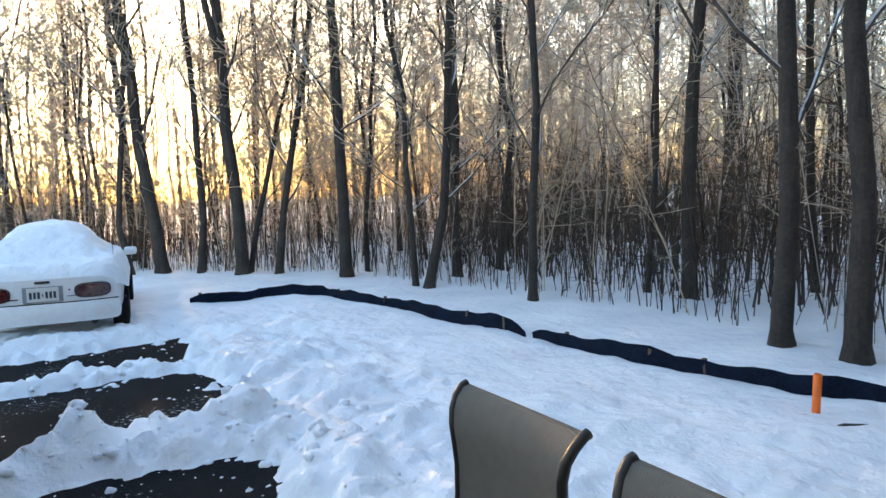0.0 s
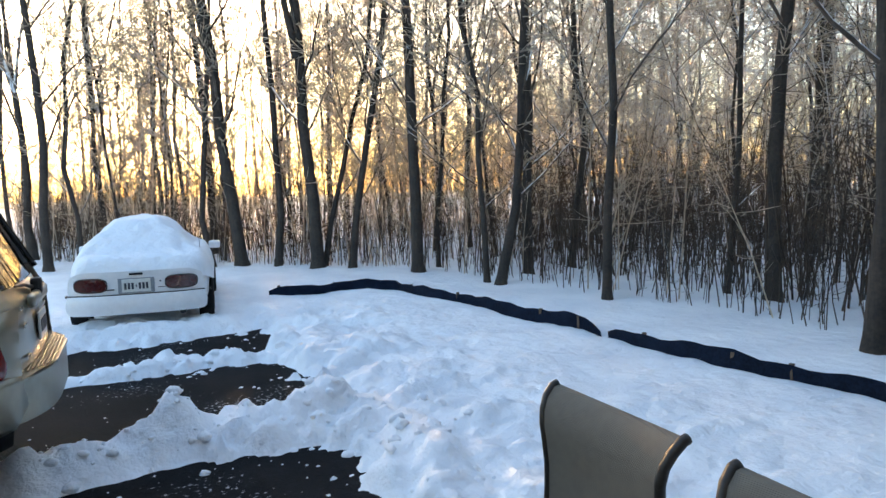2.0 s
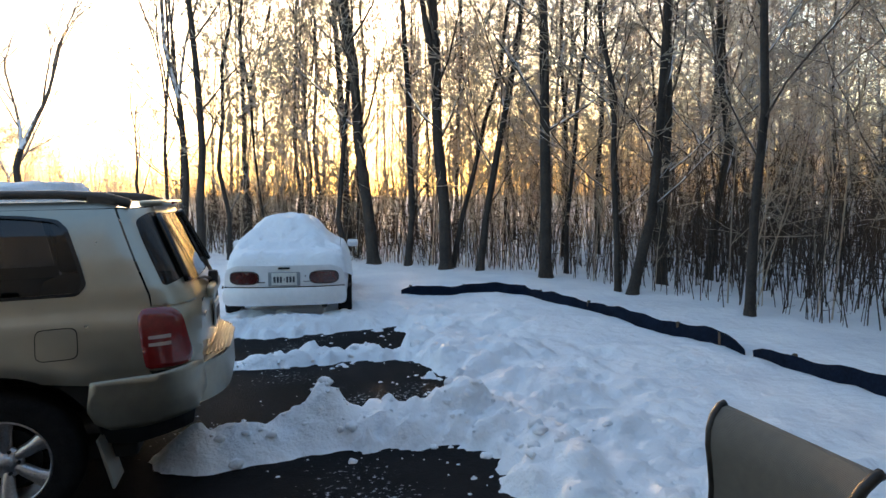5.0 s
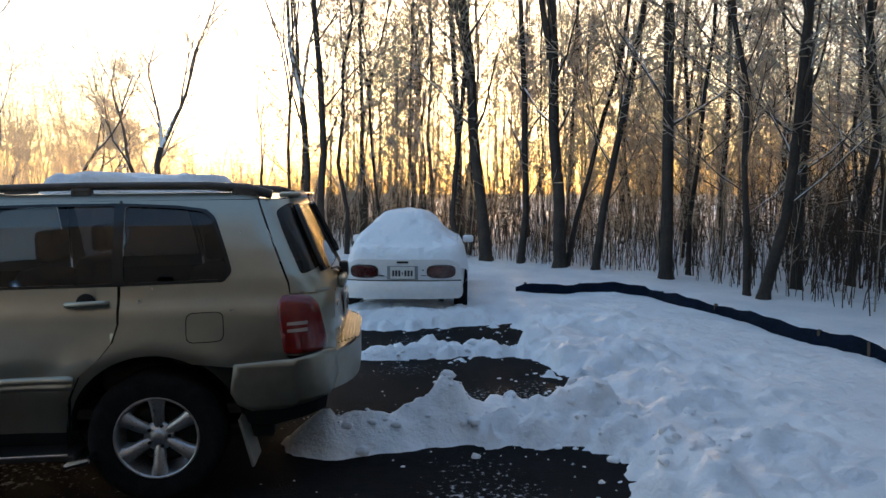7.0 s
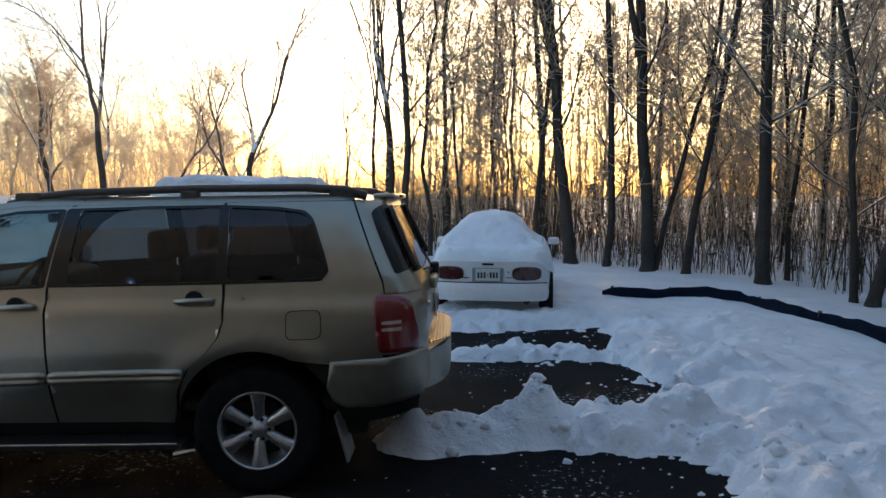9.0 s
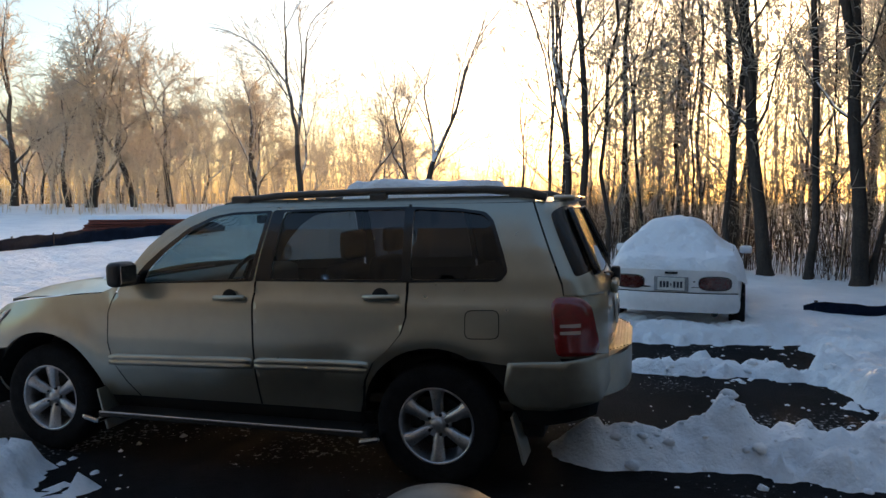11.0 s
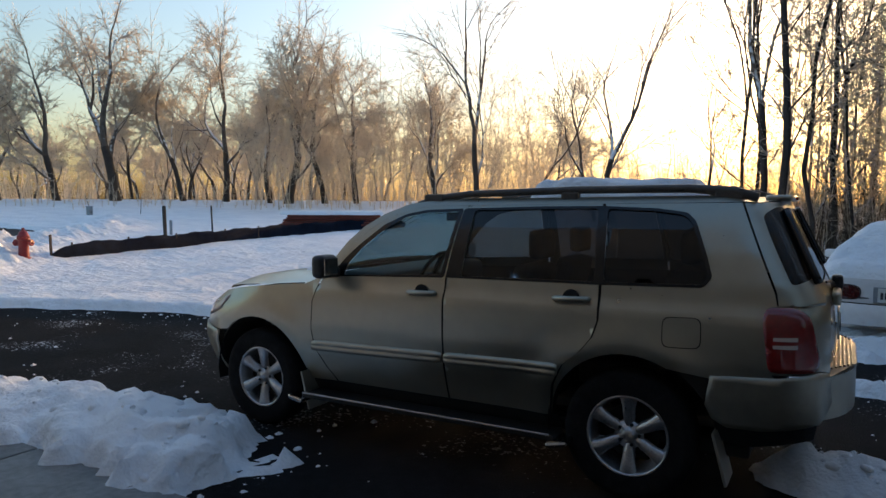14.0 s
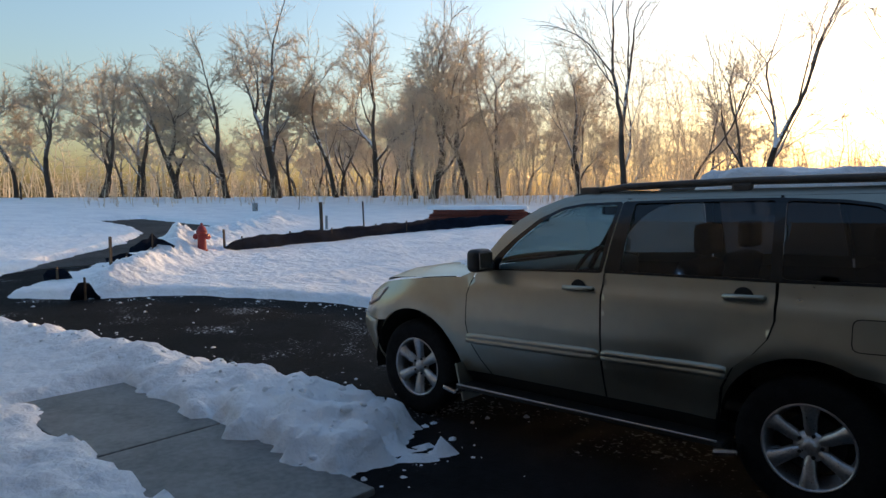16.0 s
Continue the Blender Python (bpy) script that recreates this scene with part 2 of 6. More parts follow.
def ice_twig_mat(name, base, clear=0.5):
    """Twigs cased in ice: pale, letting light from behind through."""
    m = bpy.data.materials.new(name)
    m.use_nodes = True
    n, l = m.node_tree.nodes, m.node_tree.links
    b = n["Principled BSDF"]
    b.inputs["Base Color"].default_value = (*base, 1)
    b.inputs["Roughness"].default_value = 0.25
    tr = n.new("ShaderNodeBsdfTranslucent")
    # warm tint also carries the hazy backlit glow of the wood
    tr.inputs["Color"].default_value = (0.88, 0.78, 0.64, 1)
    ran = n.new("ShaderNodeNewGeometry")
    rg = n.new("ShaderNodeMapRange")
    rg.inputs[3].default_value, rg.inputs[4].default_value = max(0.0, clear - 0.3), max(0.0, min(1.0, clear + 0.3) - (0.25 if clear < 0.2 else 0))
    l.new(ran.outputs["Random Per Island"], rg.inputs[0])
    mx = n.new("ShaderNodeMixShader")
    l.new(rg.outputs[0], mx.inputs[0])
    l.new(b.outputs[0], mx.inputs[1])
    l.new(tr.outputs[0], mx.inputs[2])
    l.new(mx.outputs[0], n["Material Output"].inputs["Surface"])
    return m


SNOW = snow_mat("snow", 0.05)
SNOW_CLEAN = snow_mat("car_snow")
BARK = bark_mat("bark_dark", (0.042, 0.031, 0.024), 0.6, 0.55)
BARK_LIMB = bark_mat("bark_limb", (0.10, 0.075, 0.058), 0.9, 0.25)
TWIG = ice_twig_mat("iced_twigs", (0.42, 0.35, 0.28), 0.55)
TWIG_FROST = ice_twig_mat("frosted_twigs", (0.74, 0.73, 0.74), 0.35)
# paler far copy: distance haze and warm sun are put into its colour
TWIG_FAR_HAZED = ice_twig_mat("iced_far_twigs_hazed", (0.62, 0.54, 0.45), 0.6)
BRUSH = ice_twig_mat("brush_stems", (0.055, 0.036, 0.026), 0.05)
FENCE_CLOTH = mat("silt_cloth", (0.007, 0.012, 0.024), 0.95, Specular_IOR_Level=0.1, vary=0.4, scale=5, bump=0.4, bump_scale=300)
STAKE_WOOD = mat("stake_wood", (0.11, 0.075, 0.048), 0.85, vary=0.3, scale=12, bump=0.4, bump_scale=80)
RUST = mat("rust_red_panel", (0.16, 0.035, 0.022), 0.75, vary=0.4, scale=4, bump=0.3)
DARK_STEEL = mat("dark_steel", (0.03, 0.032, 0.035), 0.55, 0.6, vary=0.3, scale=10)
GREY_POST = mat("grey_post", (0.22, 0.24, 0.26), 0.6, vary=0.2, scale=10)
HYDRANT_RED = mat("hydrant_red", (0.27, 0.026, 0.025), 0.4, vary=0.25, scale=8)
ORANGE = mat("orange_plastic", (0.9, 0.17, 0.02), 0.4, vary=0.1, scale=8)
CONCRETE = mat("damp_concrete", (0.19, 0.185, 0.175), 0.6, vary=0.3, scale=2.5, bump=0.35, bump_scale=120)


def asphalt_mat(name):
    m = mat(name, (0.010, 0.010, 0.011), 0.85, vary=0.5, scale=1.6, bump=0.0, Specular_IOR_Level=0.08)
    n, l = m.node_tree.nodes, m.node_tree.links
    b = n["Principled BSDF"]
    co = n["Texture Coordinate"]
    v = n.new("ShaderNodeTexVoronoi")
    v.inputs["Scale"].default_value = 95
    l.new(co.outputs["Object"], v.inputs["Vector"])
    bp = n.new("ShaderNodeBump")
    bp.inputs["Strength"].default_value, bp.inputs["Distance"].default_value = 0.7, 0.006
    l.new(v.outputs["Distance"], bp.inputs["Height"])
    l.new(bp.outputs["Normal"], b.inputs["Normal"])
    # scraped snow left in the pores, thinning with a patchy outline
    p = n.new("ShaderNodeTexNoise")
    p.inputs["Scale"].default_value, p.inputs["Detail"].default_value = 0.9, 8
    g = n.new("ShaderNodeTexNoise")
    g.inputs["Scale"].default_value, g.inputs["Detail"].default_value = 30, 5
    l.new(co.outputs["Object"], p.inputs["Vector"])
    l.new(co.outputs["Object"], g.inputs["Vector"])
    s = n.new("ShaderNodeMath")
    s.operation = "MULTIPLY"
    l.new(p.outputs["Fac"], s.inputs[0])
    l.new(g.outputs["Fac"], s.inputs[1])
    r = n.new("ShaderNodeMapRange")
    r.inputs[1].default_value, r.inputs[2].default_value, r.inputs[4].default_value = 0.35, 0.42, 0.75
    l.new(s.outputs[0], r.inputs[0])
    old = b.inputs["Base Color"].links[0].from_socket
    mx = n.new("ShaderNodeMix")
    mx.data_type = "RGBA"
    mx.inputs[7].default_value = (0.6, 0.63, 0.67, 1)
    l.new(r.outputs[0], mx.inputs[0])
    l.new(old, mx.inputs[6])
    l.new(mx.outputs[2], b.inputs["Base Color"])
    return m


ASPHALT = asphalt_mat("asphalt")
ROAD_GREY = mat("salted_asphalt", (0.062, 0.057, 0.054), 0.85, vary=0.45, scale=1.1, bump=0.4, bump_scale=60, Specular_IOR_Level=0.15)

# ---- ground ----
def base_z(x, y):
    """Bare ground: a flat yard that climbs gently to an open field on the far side of the drive."""
    d = np.hypot(x, y + 3.7)
    w = smooth01(1.0, -9.0, x)
    rise = 0.046 * np.clip(d - 9.0, 0, 34) * w - 0.03 * np.clip(d - 47, 0, 60) * w
    return rise - 0.04 * smooth01(0.0, -2.7, x) * smooth01(-9, -5, x)


# the unseen end below y = -2.6 is added to cut light bounced at the car
DRIVE = [(2.62, -2.6), (2.55, 0.6), (2.1, 0.62), (1.6, 0.75), (1.05, 1.12), (0.65, 1.5), (-0.2, 2.2), (-3.5, 3.5), (-7.0, 2.75), (-9.2, 1.5), (-10.1, 0.1), (-11.2, -1.0),
         (-12.0, -2.6), (-8.9, -1.25), (-7.3, -0.85), (-5.4, -0.36), (-3.7, -0.14), (-2.05, -0.30), (-2.1, -2.0), (-2.3, -2.6), (-2.4, -5.4), (2.2, -5.4)]
PATCH_1 = [(0.0, 1.2), (1.3, 1.22), (2.4, 1.35), (2.80, 1.75), (2.74, 2.95), (1.0, 2.92), (-0.6, 2.85)]
PATCH_2 = [(-0.5, 3.34), (1.0, 3.38), (2.7, 3.45), (2.80, 4.55), (1.9, 4.42), (0.9, 4.25), (-0.5, 4.2)]
WALKWAY = [(-5.15, -1.92), (-5.15, -1.40), (-2.0, -1.40), (-1.9, -1.95)]
ROAD = [(-10.9, -2.4), (-11.1, -0.6), (-11.7, -0.05), (-12.55, 0.75), (-13.2, 1.45), (-14.6, 3.3), (-15.8, 4.7), (-16.9, 5.7), (-18.3, 7.3), (-19.9, 8.1), (-21.5, 7.9), (-24.6, 7.6),
        (-24.6, 6.0), (-21.1, 5.85), (-19.3, 5.36), (-16.9, 3.75), (-15.65, 2.4), (-14.2, 1.0), (-13.2, -0.05), (-12.7, -1.6), (-12.7, -6.0), (-10.8, -6.0)]
BERM = [(0.85, 0.80), (1.35, 0.90), (1.66, 0.97), (2.2, 0.95), (2.8, 0.90), (3.05, 0.55), (3.1, 0.1), (2.9, -0.5)]
RIDGE = [(-0.5, 3.08), (0.5, 3.12), (1.3, 3.10), (2.0, 3.2), (2.9, 3.18)]
BANK_EDGE = [(-9.0, -1.6), (-7.2, -1.15), (-5.2, -0.75), (-4.0, -0.7), (-2.9, -0.75), (-2.3, -0.75)]
HEAPS = [(-13.6, 3.6), (-15.5, 5.3), (-17.6, 8.2), (-19.2, 9.9), (-20.5, 10.6)]
HEAPS_NEAR = [(-10.6, 0.9), (-11.4, 1.5), (-12.6, 2.6), (-13.6, 3.6)]


def snow_z(x, y):
    """Top of the snow; it dips under the paving where it has been cleared."""
    b = base_z(x, y)
    n1, n2, n3 = fbm(x * 0.9, y * 0.9, 4), fbm(x * 3.1 + 40, y * 3.1, 4), fbm(x * 11 + 9, y * 11 + 3, 3)
    edge = 0.62 * (n2 - 0.5) + 0.16 * (n3 - 0.5)
    cut = np.minimum.reduce([poly_sd(x, y, p) for p in (DRIVE, PATCH_1, PATCH_2, WALKWAY, ROAD)])
    soft = np.where(x < -4, 0.12, 0.3)
    k = smooth01(-0.04, 0.28, cut + edge * soft / 0.3)
    top = 0.105 + 0.09 * (n1 - 0.5) + 0.05 * (n2 - 0.5) + 0.014 * (n3 - 0.5)
    # trodden snow near the drive
    near = smooth01(2.6, 0.3, cut) * smooth01(-7, 0, x)
    top = top + near * (0.21 * (n2 - 0.5) + 0.12 * (n3 - 0.5))
    ripple = np.sin((x * 0.25 + y * 0.97 + 0.8 * n1) * 13) * smooth01(2.6, 3.6, x) * smooth01(6.0, 4.6, x)
    top = top + 0.006 * ripple
    z = b - 0.07 + k * (top + 0.07)
    lump = fbm(x * 4.2 + 3, y * 4.2 + 8, 4)
    crag = np.abs(fbm(x * 7 + 30, y * 7 + 11, 3) - 0.5) * 2

    def heap(pts, h, w, lo=0.25):
        d = line_d(x, y, pts)
        return h * np.exp(-((d / w) ** 2)) * np.clip(0.72 + lo * 0.3 + 0.8 * (lump - 0.5) - 0.15 * crag + 0.3 * (n3 - 0.5), 0, 2)

    z = np.maximum(z, b - 0.07 + heap(BERM, 0.36, 0.27) + 0.0)
    z = np.maximum(z, b - 0.07 + 0.42 * np.exp(-((((x - 1.66) / 0.17) ** 2 + ((y - 0.97) / 0.15) ** 2) ** 2)) * (0.8 + 0.35 * n3 + 0.15 * n2))
    z = np.maximum(z, b - 0.07 + 0.37 * np.exp(-((((x - 2.65) / 0.28) ** 2 + ((y - 0.98) / 0.19) ** 2) ** 2)) * (0.75 + 0.35 * n3 + 0.25 * n2))
    z = np.maximum(z, b - 0.07 + heap(RIDGE, 0.20, 0.13, 0.45))
    z = np.maximum(z, b - 0.02 + heap([(0.4, 4.86), (1.5, 4.84), (2.5, 4.9)], 0.24, 0.17, 0.3))
    z = z + heap(BANK_EDGE, 0.17, 0.45) * k
    z = z + heap(HEAPS, 0.36, 0.9, 0.25) + heap(HEAPS_NEAR, 0.30, 0.5, 0.3)
    # packed slush left beside the car
    thin = 0.10 * np.exp(-(((y + 0.5 + 0.12 * x) / 0.25) ** 2)) * smooth01(-1.3, -0.6, x) * smooth01(1.9, 0.6, x) * smooth01(0.5, 0.66, n2)
    z = np.maximum(z, b - 0.07 + thin)
    # hollows in the woods' litter
    z = z + smooth01(7.4, 9.0, x + 0.35 * np.clip(y - 6, 0, 9)) * (0.10 * (n2 - 0.5) + 0.05 * (n3 - 0.5))
    return z


def spaced(mid, lo, hi):
    """The given coordinates, with more that widen outward."""
    mid = list(mid)
    a, b = mid[0], mid[-1]
    fine = mid[1] - mid[0]
    left, right, s = [], [], fine
    v = a
    while v > lo:
        s *= 1.07
        v -= s
        left.append(v)
    v, s = b, fine
    while v < hi:
        s *= 1.07
        v += s
        right.append(v)
    return np.array(left[::-1] + mid + right)


def sheet(name, xs, ys, zf, material, keep=None, label="", category=""):
    gx, gy = np.meshgrid(xs, ys, indexing="ij")
    gz = zf(gx, gy)
    nx, ny = gx.shape
    idx = np.arange(nx * ny).reshape(nx, ny)
    quads = np.stack([idx[:-1, :-1], idx[1:, :-1], idx[1:, 1:], idx[:-1, 1:]], -1).reshape(-1, 4)
    verts = np.stack([gx, gy, gz], -1).reshape(-1, 3)
    if keep is not None:
        ok = keep(gx, gy).reshape(-1)
        quads = quads[ok[quads].any(1)]
        used = np.unique(quads)
        remap = np.full(nx * ny, -1)
        remap[used] = np.arange(len(used))
        verts, quads = verts[used], remap[quads]
    ob = mesh_part(name, verts.tolist(), quads.tolist(), material)
    return tagged(ob, label, category, kind="structure")


GROUND = sheet("ground", spaced(np.r_[np.arange(-22.0, -6.5, 0.10), np.arange(-6.5, 6.6, 0.05)], -1500, 1500), spaced(np.r_[np.arange(-2.9, 7.6, 0.05), np.arange(7.6, 12.0, 0.12)], -1500, 1500), snow_z, SNOW,
               label="snow-covered yard, bluish in shade, trodden and shovelled beside the drive", category="snow ground")
sheet("driveway", np.arange(-13.6, 4.01, 0.2), np.arange(-5.2, 6.01, 0.2), lambda x, y: base_z(x, y), ASPHALT,
      label="dark wet asphalt driveway, partly cleared of snow", category="driveway")
sheet("road", np.arange(-26, -13.59, 0.3), np.arange(-8, 12.01, 0.3), lambda x, y: base_z(x, y), ROAD_GREY,
      label="ploughed asphalt road curving past snow heaps", category="road")
bm = box(1.62, 0.9, 0.07, (0, 0, 0), 0.012)
slab_me = part("paving_slab", bm, CONCRETE)
walkway = thing("walkway", (-3.5, -1.68, 0), "damp grey concrete garden walk between snow banks", "walkway")
walkway["kind"] = "structure"
slab_me.parent = walkway
slab_me.location = (-0.82, 0, -0.045 + 0.02)
slab_b = new("paving_slab", slab_me.data)
slab_b.parent = walkway
slab_b.location = (0.82, 0, -0.045 + 0.02)

# unseen wall added behind the camera, keeping sky light off the car's side
BLOCK_SIDING = mat("sky_block_siding", (0.17, 0.18, 0.19), 0.8, vary=0.1, scale=2, bump=0.2)
sky_block = part("wall_sky_block", box(22.0, 0.2, 8.4, (1.5, -5.3, 4.1), 0.01), BLOCK_SIDING)
tagged(sky_block, "plain unseen wall added on the yard's near side to block sky light", "wall", kind="structure")

# ---- trees ----
def branchy(rng, height, r0, stout=0.42, lean=(0.0, 0.0), start=0.4, limbs=14, seconds=5, twigs=9, spread=0.32, up=0.75, fork=False, twig_r=0.0045, droop=0.0, bent=True):
    """Tubes of one bare tree: (trunk, limbs, twigs), each as vertices and faces."""
    out = [([], []), ([], []), ([], [])]

    def put(k, pts, radii, n):
        vs, fs = tube(pts, radii, n, cap=False)
        o = len(out[k][0])
        out[k][0].extend(vs)
        out[k][1].extend([tuple(i + o for i in f) for f in fs])

    def stem(lx, ly, h, r, base, wob):
        pts, rad = [], []
        wx, wy = rng.uniform(-1, 1) * wob, rng.uniform(-1, 1) * wob
        ph = rng.uniform(0, 6)
        for t in (0.0, 0.02, 0.1, 0.2, 0.3, 0.4, 0.5, 0.6, 0.7, 0.8, 0.9, 1.0):
            z = h * t
            pts.append(Vector((base[0] + lx * z + wx * math.sin(3.1 * t + ph) - wx * math.sin(ph) + wob * 0.3 * math.sin(9 * t + ph),
                               base[1] + ly * z + wy * math.sin(2.7 * t + ph) - wy * math.sin(ph), base[2] + z)))
            if t > 0.05:
                pts[-1] += Vector((rng.gauss(0, 0.055), rng.gauss(0, 0.055), 0))
            rad.append(r * ((1 - t) ** 0.8 * 0.9 + 0.07) * (1.0 + 0.7 * math.exp(-z / 0.16)))
        return pts, rad

    def cut(pts, rad):
        return [pts[0]] + pts[2:], [rad[0]] + rad[2:]

    stems = []
    pts, rad = stem(lean[0], lean[1], height, r0, (0, 0, -0.15), 0.02 * height)
    put(0, pts, rad, 9)
    pts, rad = cut(pts, rad)
    stems.append((pts, rad, start))
    if fork:
        i = 3
        b = pts[i]
        a = rng.uniform(0, 6.28)
        p2, r2 = stem(lean[0] + 0.22 * math.cos(a), lean[1] + 0.22 * math.sin(a), height * 0.66, rad[i] * 0.72, b, 0.015 * height)
        put(0, p2, r2, 8)
        p2, r2 = cut(p2, r2)
        stems.append((p2, r2, 0.15))
    for pts, rad, st in stems:
        length = (pts[-1] - pts[0]).length
        for k in range(limbs if pts is stems[0][0] else max(4, limbs // 2)):
            f = st + (0.98 - st) * ((k + rng.random()) / limbs) ** 0.9
            f = min(f, 0.98)
            i = min(int(f * 10), 9)
            p = pts[i].lerp(pts[i + 1], f * 10 - i)
            r = rad[i] * stout
            az = k * 2.4 + rng.uniform(-0.6, 0.6)
            el = up * rng.uniform(0.55, 1.2)
            ln = height * spread * (1.15 - 0.75 * f) * rng.uniform(0.6, 1.15)
            d = Vector((math.cos(az) * math.cos(el), math.sin(az) * math.cos(el), math.sin(el)))
            q, lp, lr = p.copy(), [p.copy()], [r]
            for s in range(5):
                d = (d + Vector((rng.uniform(-0.2, 0.2), rng.uniform(-0.2, 0.2), rng.uniform(-0.10, 0.24) - droop))).normalized()
                q = q + d * ln / 5
                lp.append(q.copy())
                lr.append(max(r * (1 - (s + 1) / 5.6), 0.006))
            put(1, lp, lr, 5)
            for j in range(seconds):
                g = 0.22 + 0.76 * (j + rng.random()) / seconds
                a = min(int(g * 5), 4)
                sp = lp[a].lerp(lp[a + 1], g * 5 - a)
                sd = (lp[a + 1] - lp[a]).normalized()
                sd = (sd * 0.7 + Vector((rng.uniform(-1, 1), rng.uniform(-1, 1), rng.uniform(-0.35, 0.8) - droop))).normalized()
                sl = ln * rng.uniform(0.22, 0.5)
                mid = sp + sd * sl * 0.5 + Vector((rng.uniform(-0.06, 0.06), rng.uniform(-0.06, 0.06), 0.03)) * sl
                end = mid + (sd + Vector((rng.uniform(-0.4, 0.4), rng.uniform(-0.4, 0.4), rng.uniform(-0.3, 0.3)))).normalized() * sl * 0.5
                put(1, [sp, mid, end], [max(lr[a] * 0.45, 0.007), 0.007, 0.005], 4)
                for _ in range(twigs):
                    h = rng.uniform(0.1, 1.0)
                    tp = sp.lerp(mid, h * 2) if h < 0.5 else mid.lerp(end, h * 2 - 1)
                    td = (sd * 0.6 + Vector((rng.uniform(-1, 1), rng.uniform(-1, 1), rng.uniform(-0.7, 0.7) - droop))).normalized()
                    tl = sl * rng.uniform(0.2, 0.55)
                    te = tp + td * tl
                    tm = tp.lerp(te, 0.5) + Vector((rng.uniform(-1, 1), rng.uniform(-1, 1), rng.uniform(-1, 1))) * tl * 0.1
                    put(2, [tp, tm, te] if bent else [tp, te], [twig_r * 1.3, twig_r * 1.2, twig_r * 0.8], 3)
    return out


def grow(name, label, seed, twig_mat, loc=(0, 0, 0), group="", **kw):
    """A tree as a thing with trunk, limbs and twigs."""
    tubes = branchy(random.Random(seed), **kw)
    tree = thing(name, loc, label, "tree", group)
    for nm, (vs, fs), m in (("trunk", tubes[0], BARK), ("branchwork", tubes[1], BARK_LIMB), ("crown", tubes[2], twig_mat)):
        ob = mesh_part(nm, vs, fs, m, tree)
        if nm != "trunk":
            ob["kind"] = "stuff"
    return tree


def spread_tree(name, label, seed, loc, group, height, r0, lean=(0.0, 0.0), depth=5, start=0.28, angle=1.0, twigs=7, twig_r=0.011, droop=0.05):
    """An open-grown bare tree that forks again and again into arching limbs and fine iced twigs."""
    rng = random.Random(seed)
    nrg = np.random.default_rng(seed)
    levels = [[], [], []]
    tips = []

    def turn(d, a):
        side = d.cross(Vector((rng.gauss(0, 1), rng.gauss(0, 1), rng.gauss(0, 1)))).normalized()
        return (d * math.cos(a) + side * math.sin(a)).normalized()

    def limb(p, d, ln, r, k):
        pts, rad = [p.copy()], [r * (1.35 if k == 0 else 1.0)]
        end = r * (0.78 if k == 0 else 0.66)
        steps = 4 if k < 4 else 2
        for s in range(steps):
            lift = 0.16 if k in (1, 2) else (-droop * (k - 2) if k > 2 else 0.0)
            d = (d + Vector((rng.gauss(0, 0.11), rng.gauss(0, 0.11), rng.gauss(0, 0.05) + lift * 0.5))).normalized()
            p = p + d * ln / steps
            pts.append(p.copy())
            rad.append(r + (end - r) * (s + 1) / steps)
        levels[0 if k == 0 else 1].append((pts, rad, 9 if k == 0 else (6 if k < 3 else 3)))
        if k >= 3:
            tips.append((pts[:: steps // 2], ln * (1.0 if k >= depth else 0.8)))
        if k >= depth:
            return
        limb(p, turn(d, rng.uniform(0.1, 0.38) * angle), ln * rng.uniform(0.72, 0.88), end * 0.92, k + 1)
        limb(p, turn(d, rng.uniform(0.45, 0.85) * angle), ln * rng.uniform(0.6, 0.82), end * rng.uniform(0.6, 0.85), k + 1)
        if k > 0 or rng.random() < 0.5:
            i = rng.choice((2, 3)) if steps == 4 else 1
            limb(pts[i].copy(), turn(d, rng.uniform(0.6, 1.1) * angle), ln * rng.uniform(0.5, 0.75), rad[i] * rng.uniform(0.4, 0.6), k + 1)

    limb(Vector((0, 0, -0.15)), Vector((lean[0], lean[1], 1)).normalized(), height * start, r0, 0)
    tree = thing(name, loc, label, "tree", group)
    for nm, lv, m in (("trunk", levels[0], BARK), ("branchwork", levels[1], BARK_LIMB)):
        vs, fs = [], []
        for pts, rad, n in lv:
            v, f = tube(pts, [max(x, 0.006) for x in rad], n, cap=False)
            o = len(vs)
            vs += v
            fs += [tuple(i + o for i in q) for q in f]
        ob = mesh_part(nm, vs, fs, m, tree)
        if nm == "branchwork":
            ob["kind"] = "stuff"
    a, ln = np.array([[tuple(q) for q in p] for p, _ in tips]), np.array([x for _, x in tips])
    idx = np.repeat(np.arange(len(a)), twigs)
    f = nrg.uniform(0.1, 2.0, len(idx))
    i = np.minimum(f.astype(int), 1)
    p0 = a[idx, i] + (a[idx, i + 1] - a[idx, i]) * (f - i)[:, None]
    d = a[idx, 2] - a[idx, 0]
    d /= np.linalg.norm(d, axis=1, keepdims=True)
    d = d * 0.8 + nrg.normal(0, 0.5, d.shape)
    d[:, 2] -= droop
    l2 = (ln[idx] * nrg.uniform(0.35, 1.05, len(idx)))[:, None]
    p1 = p0 + d * l2 * 0.5
    p2 = p1 + (d + nrg.normal(0, 0.3, d.shape) - np.array([0, 0, 2.2 * droop])) * l2 * 0.5
    if twigs > 6:
        vs, qs = sticks(np.stack([p0, p1, p2], 1), np.full((len(idx), 3), twig_r) * np.array([1.2, 1.0, 0.6]))
    else:
        vs, qs = sticks(np.stack([p0, p2], 1), np.full((len(idx), 2), twig_r) * np.array([1.2, 0.7]))
    quad_mesh("crown", vs, qs, TWIG_FAR_HAZED, tree)["kind"] = "stuff"
    return tree


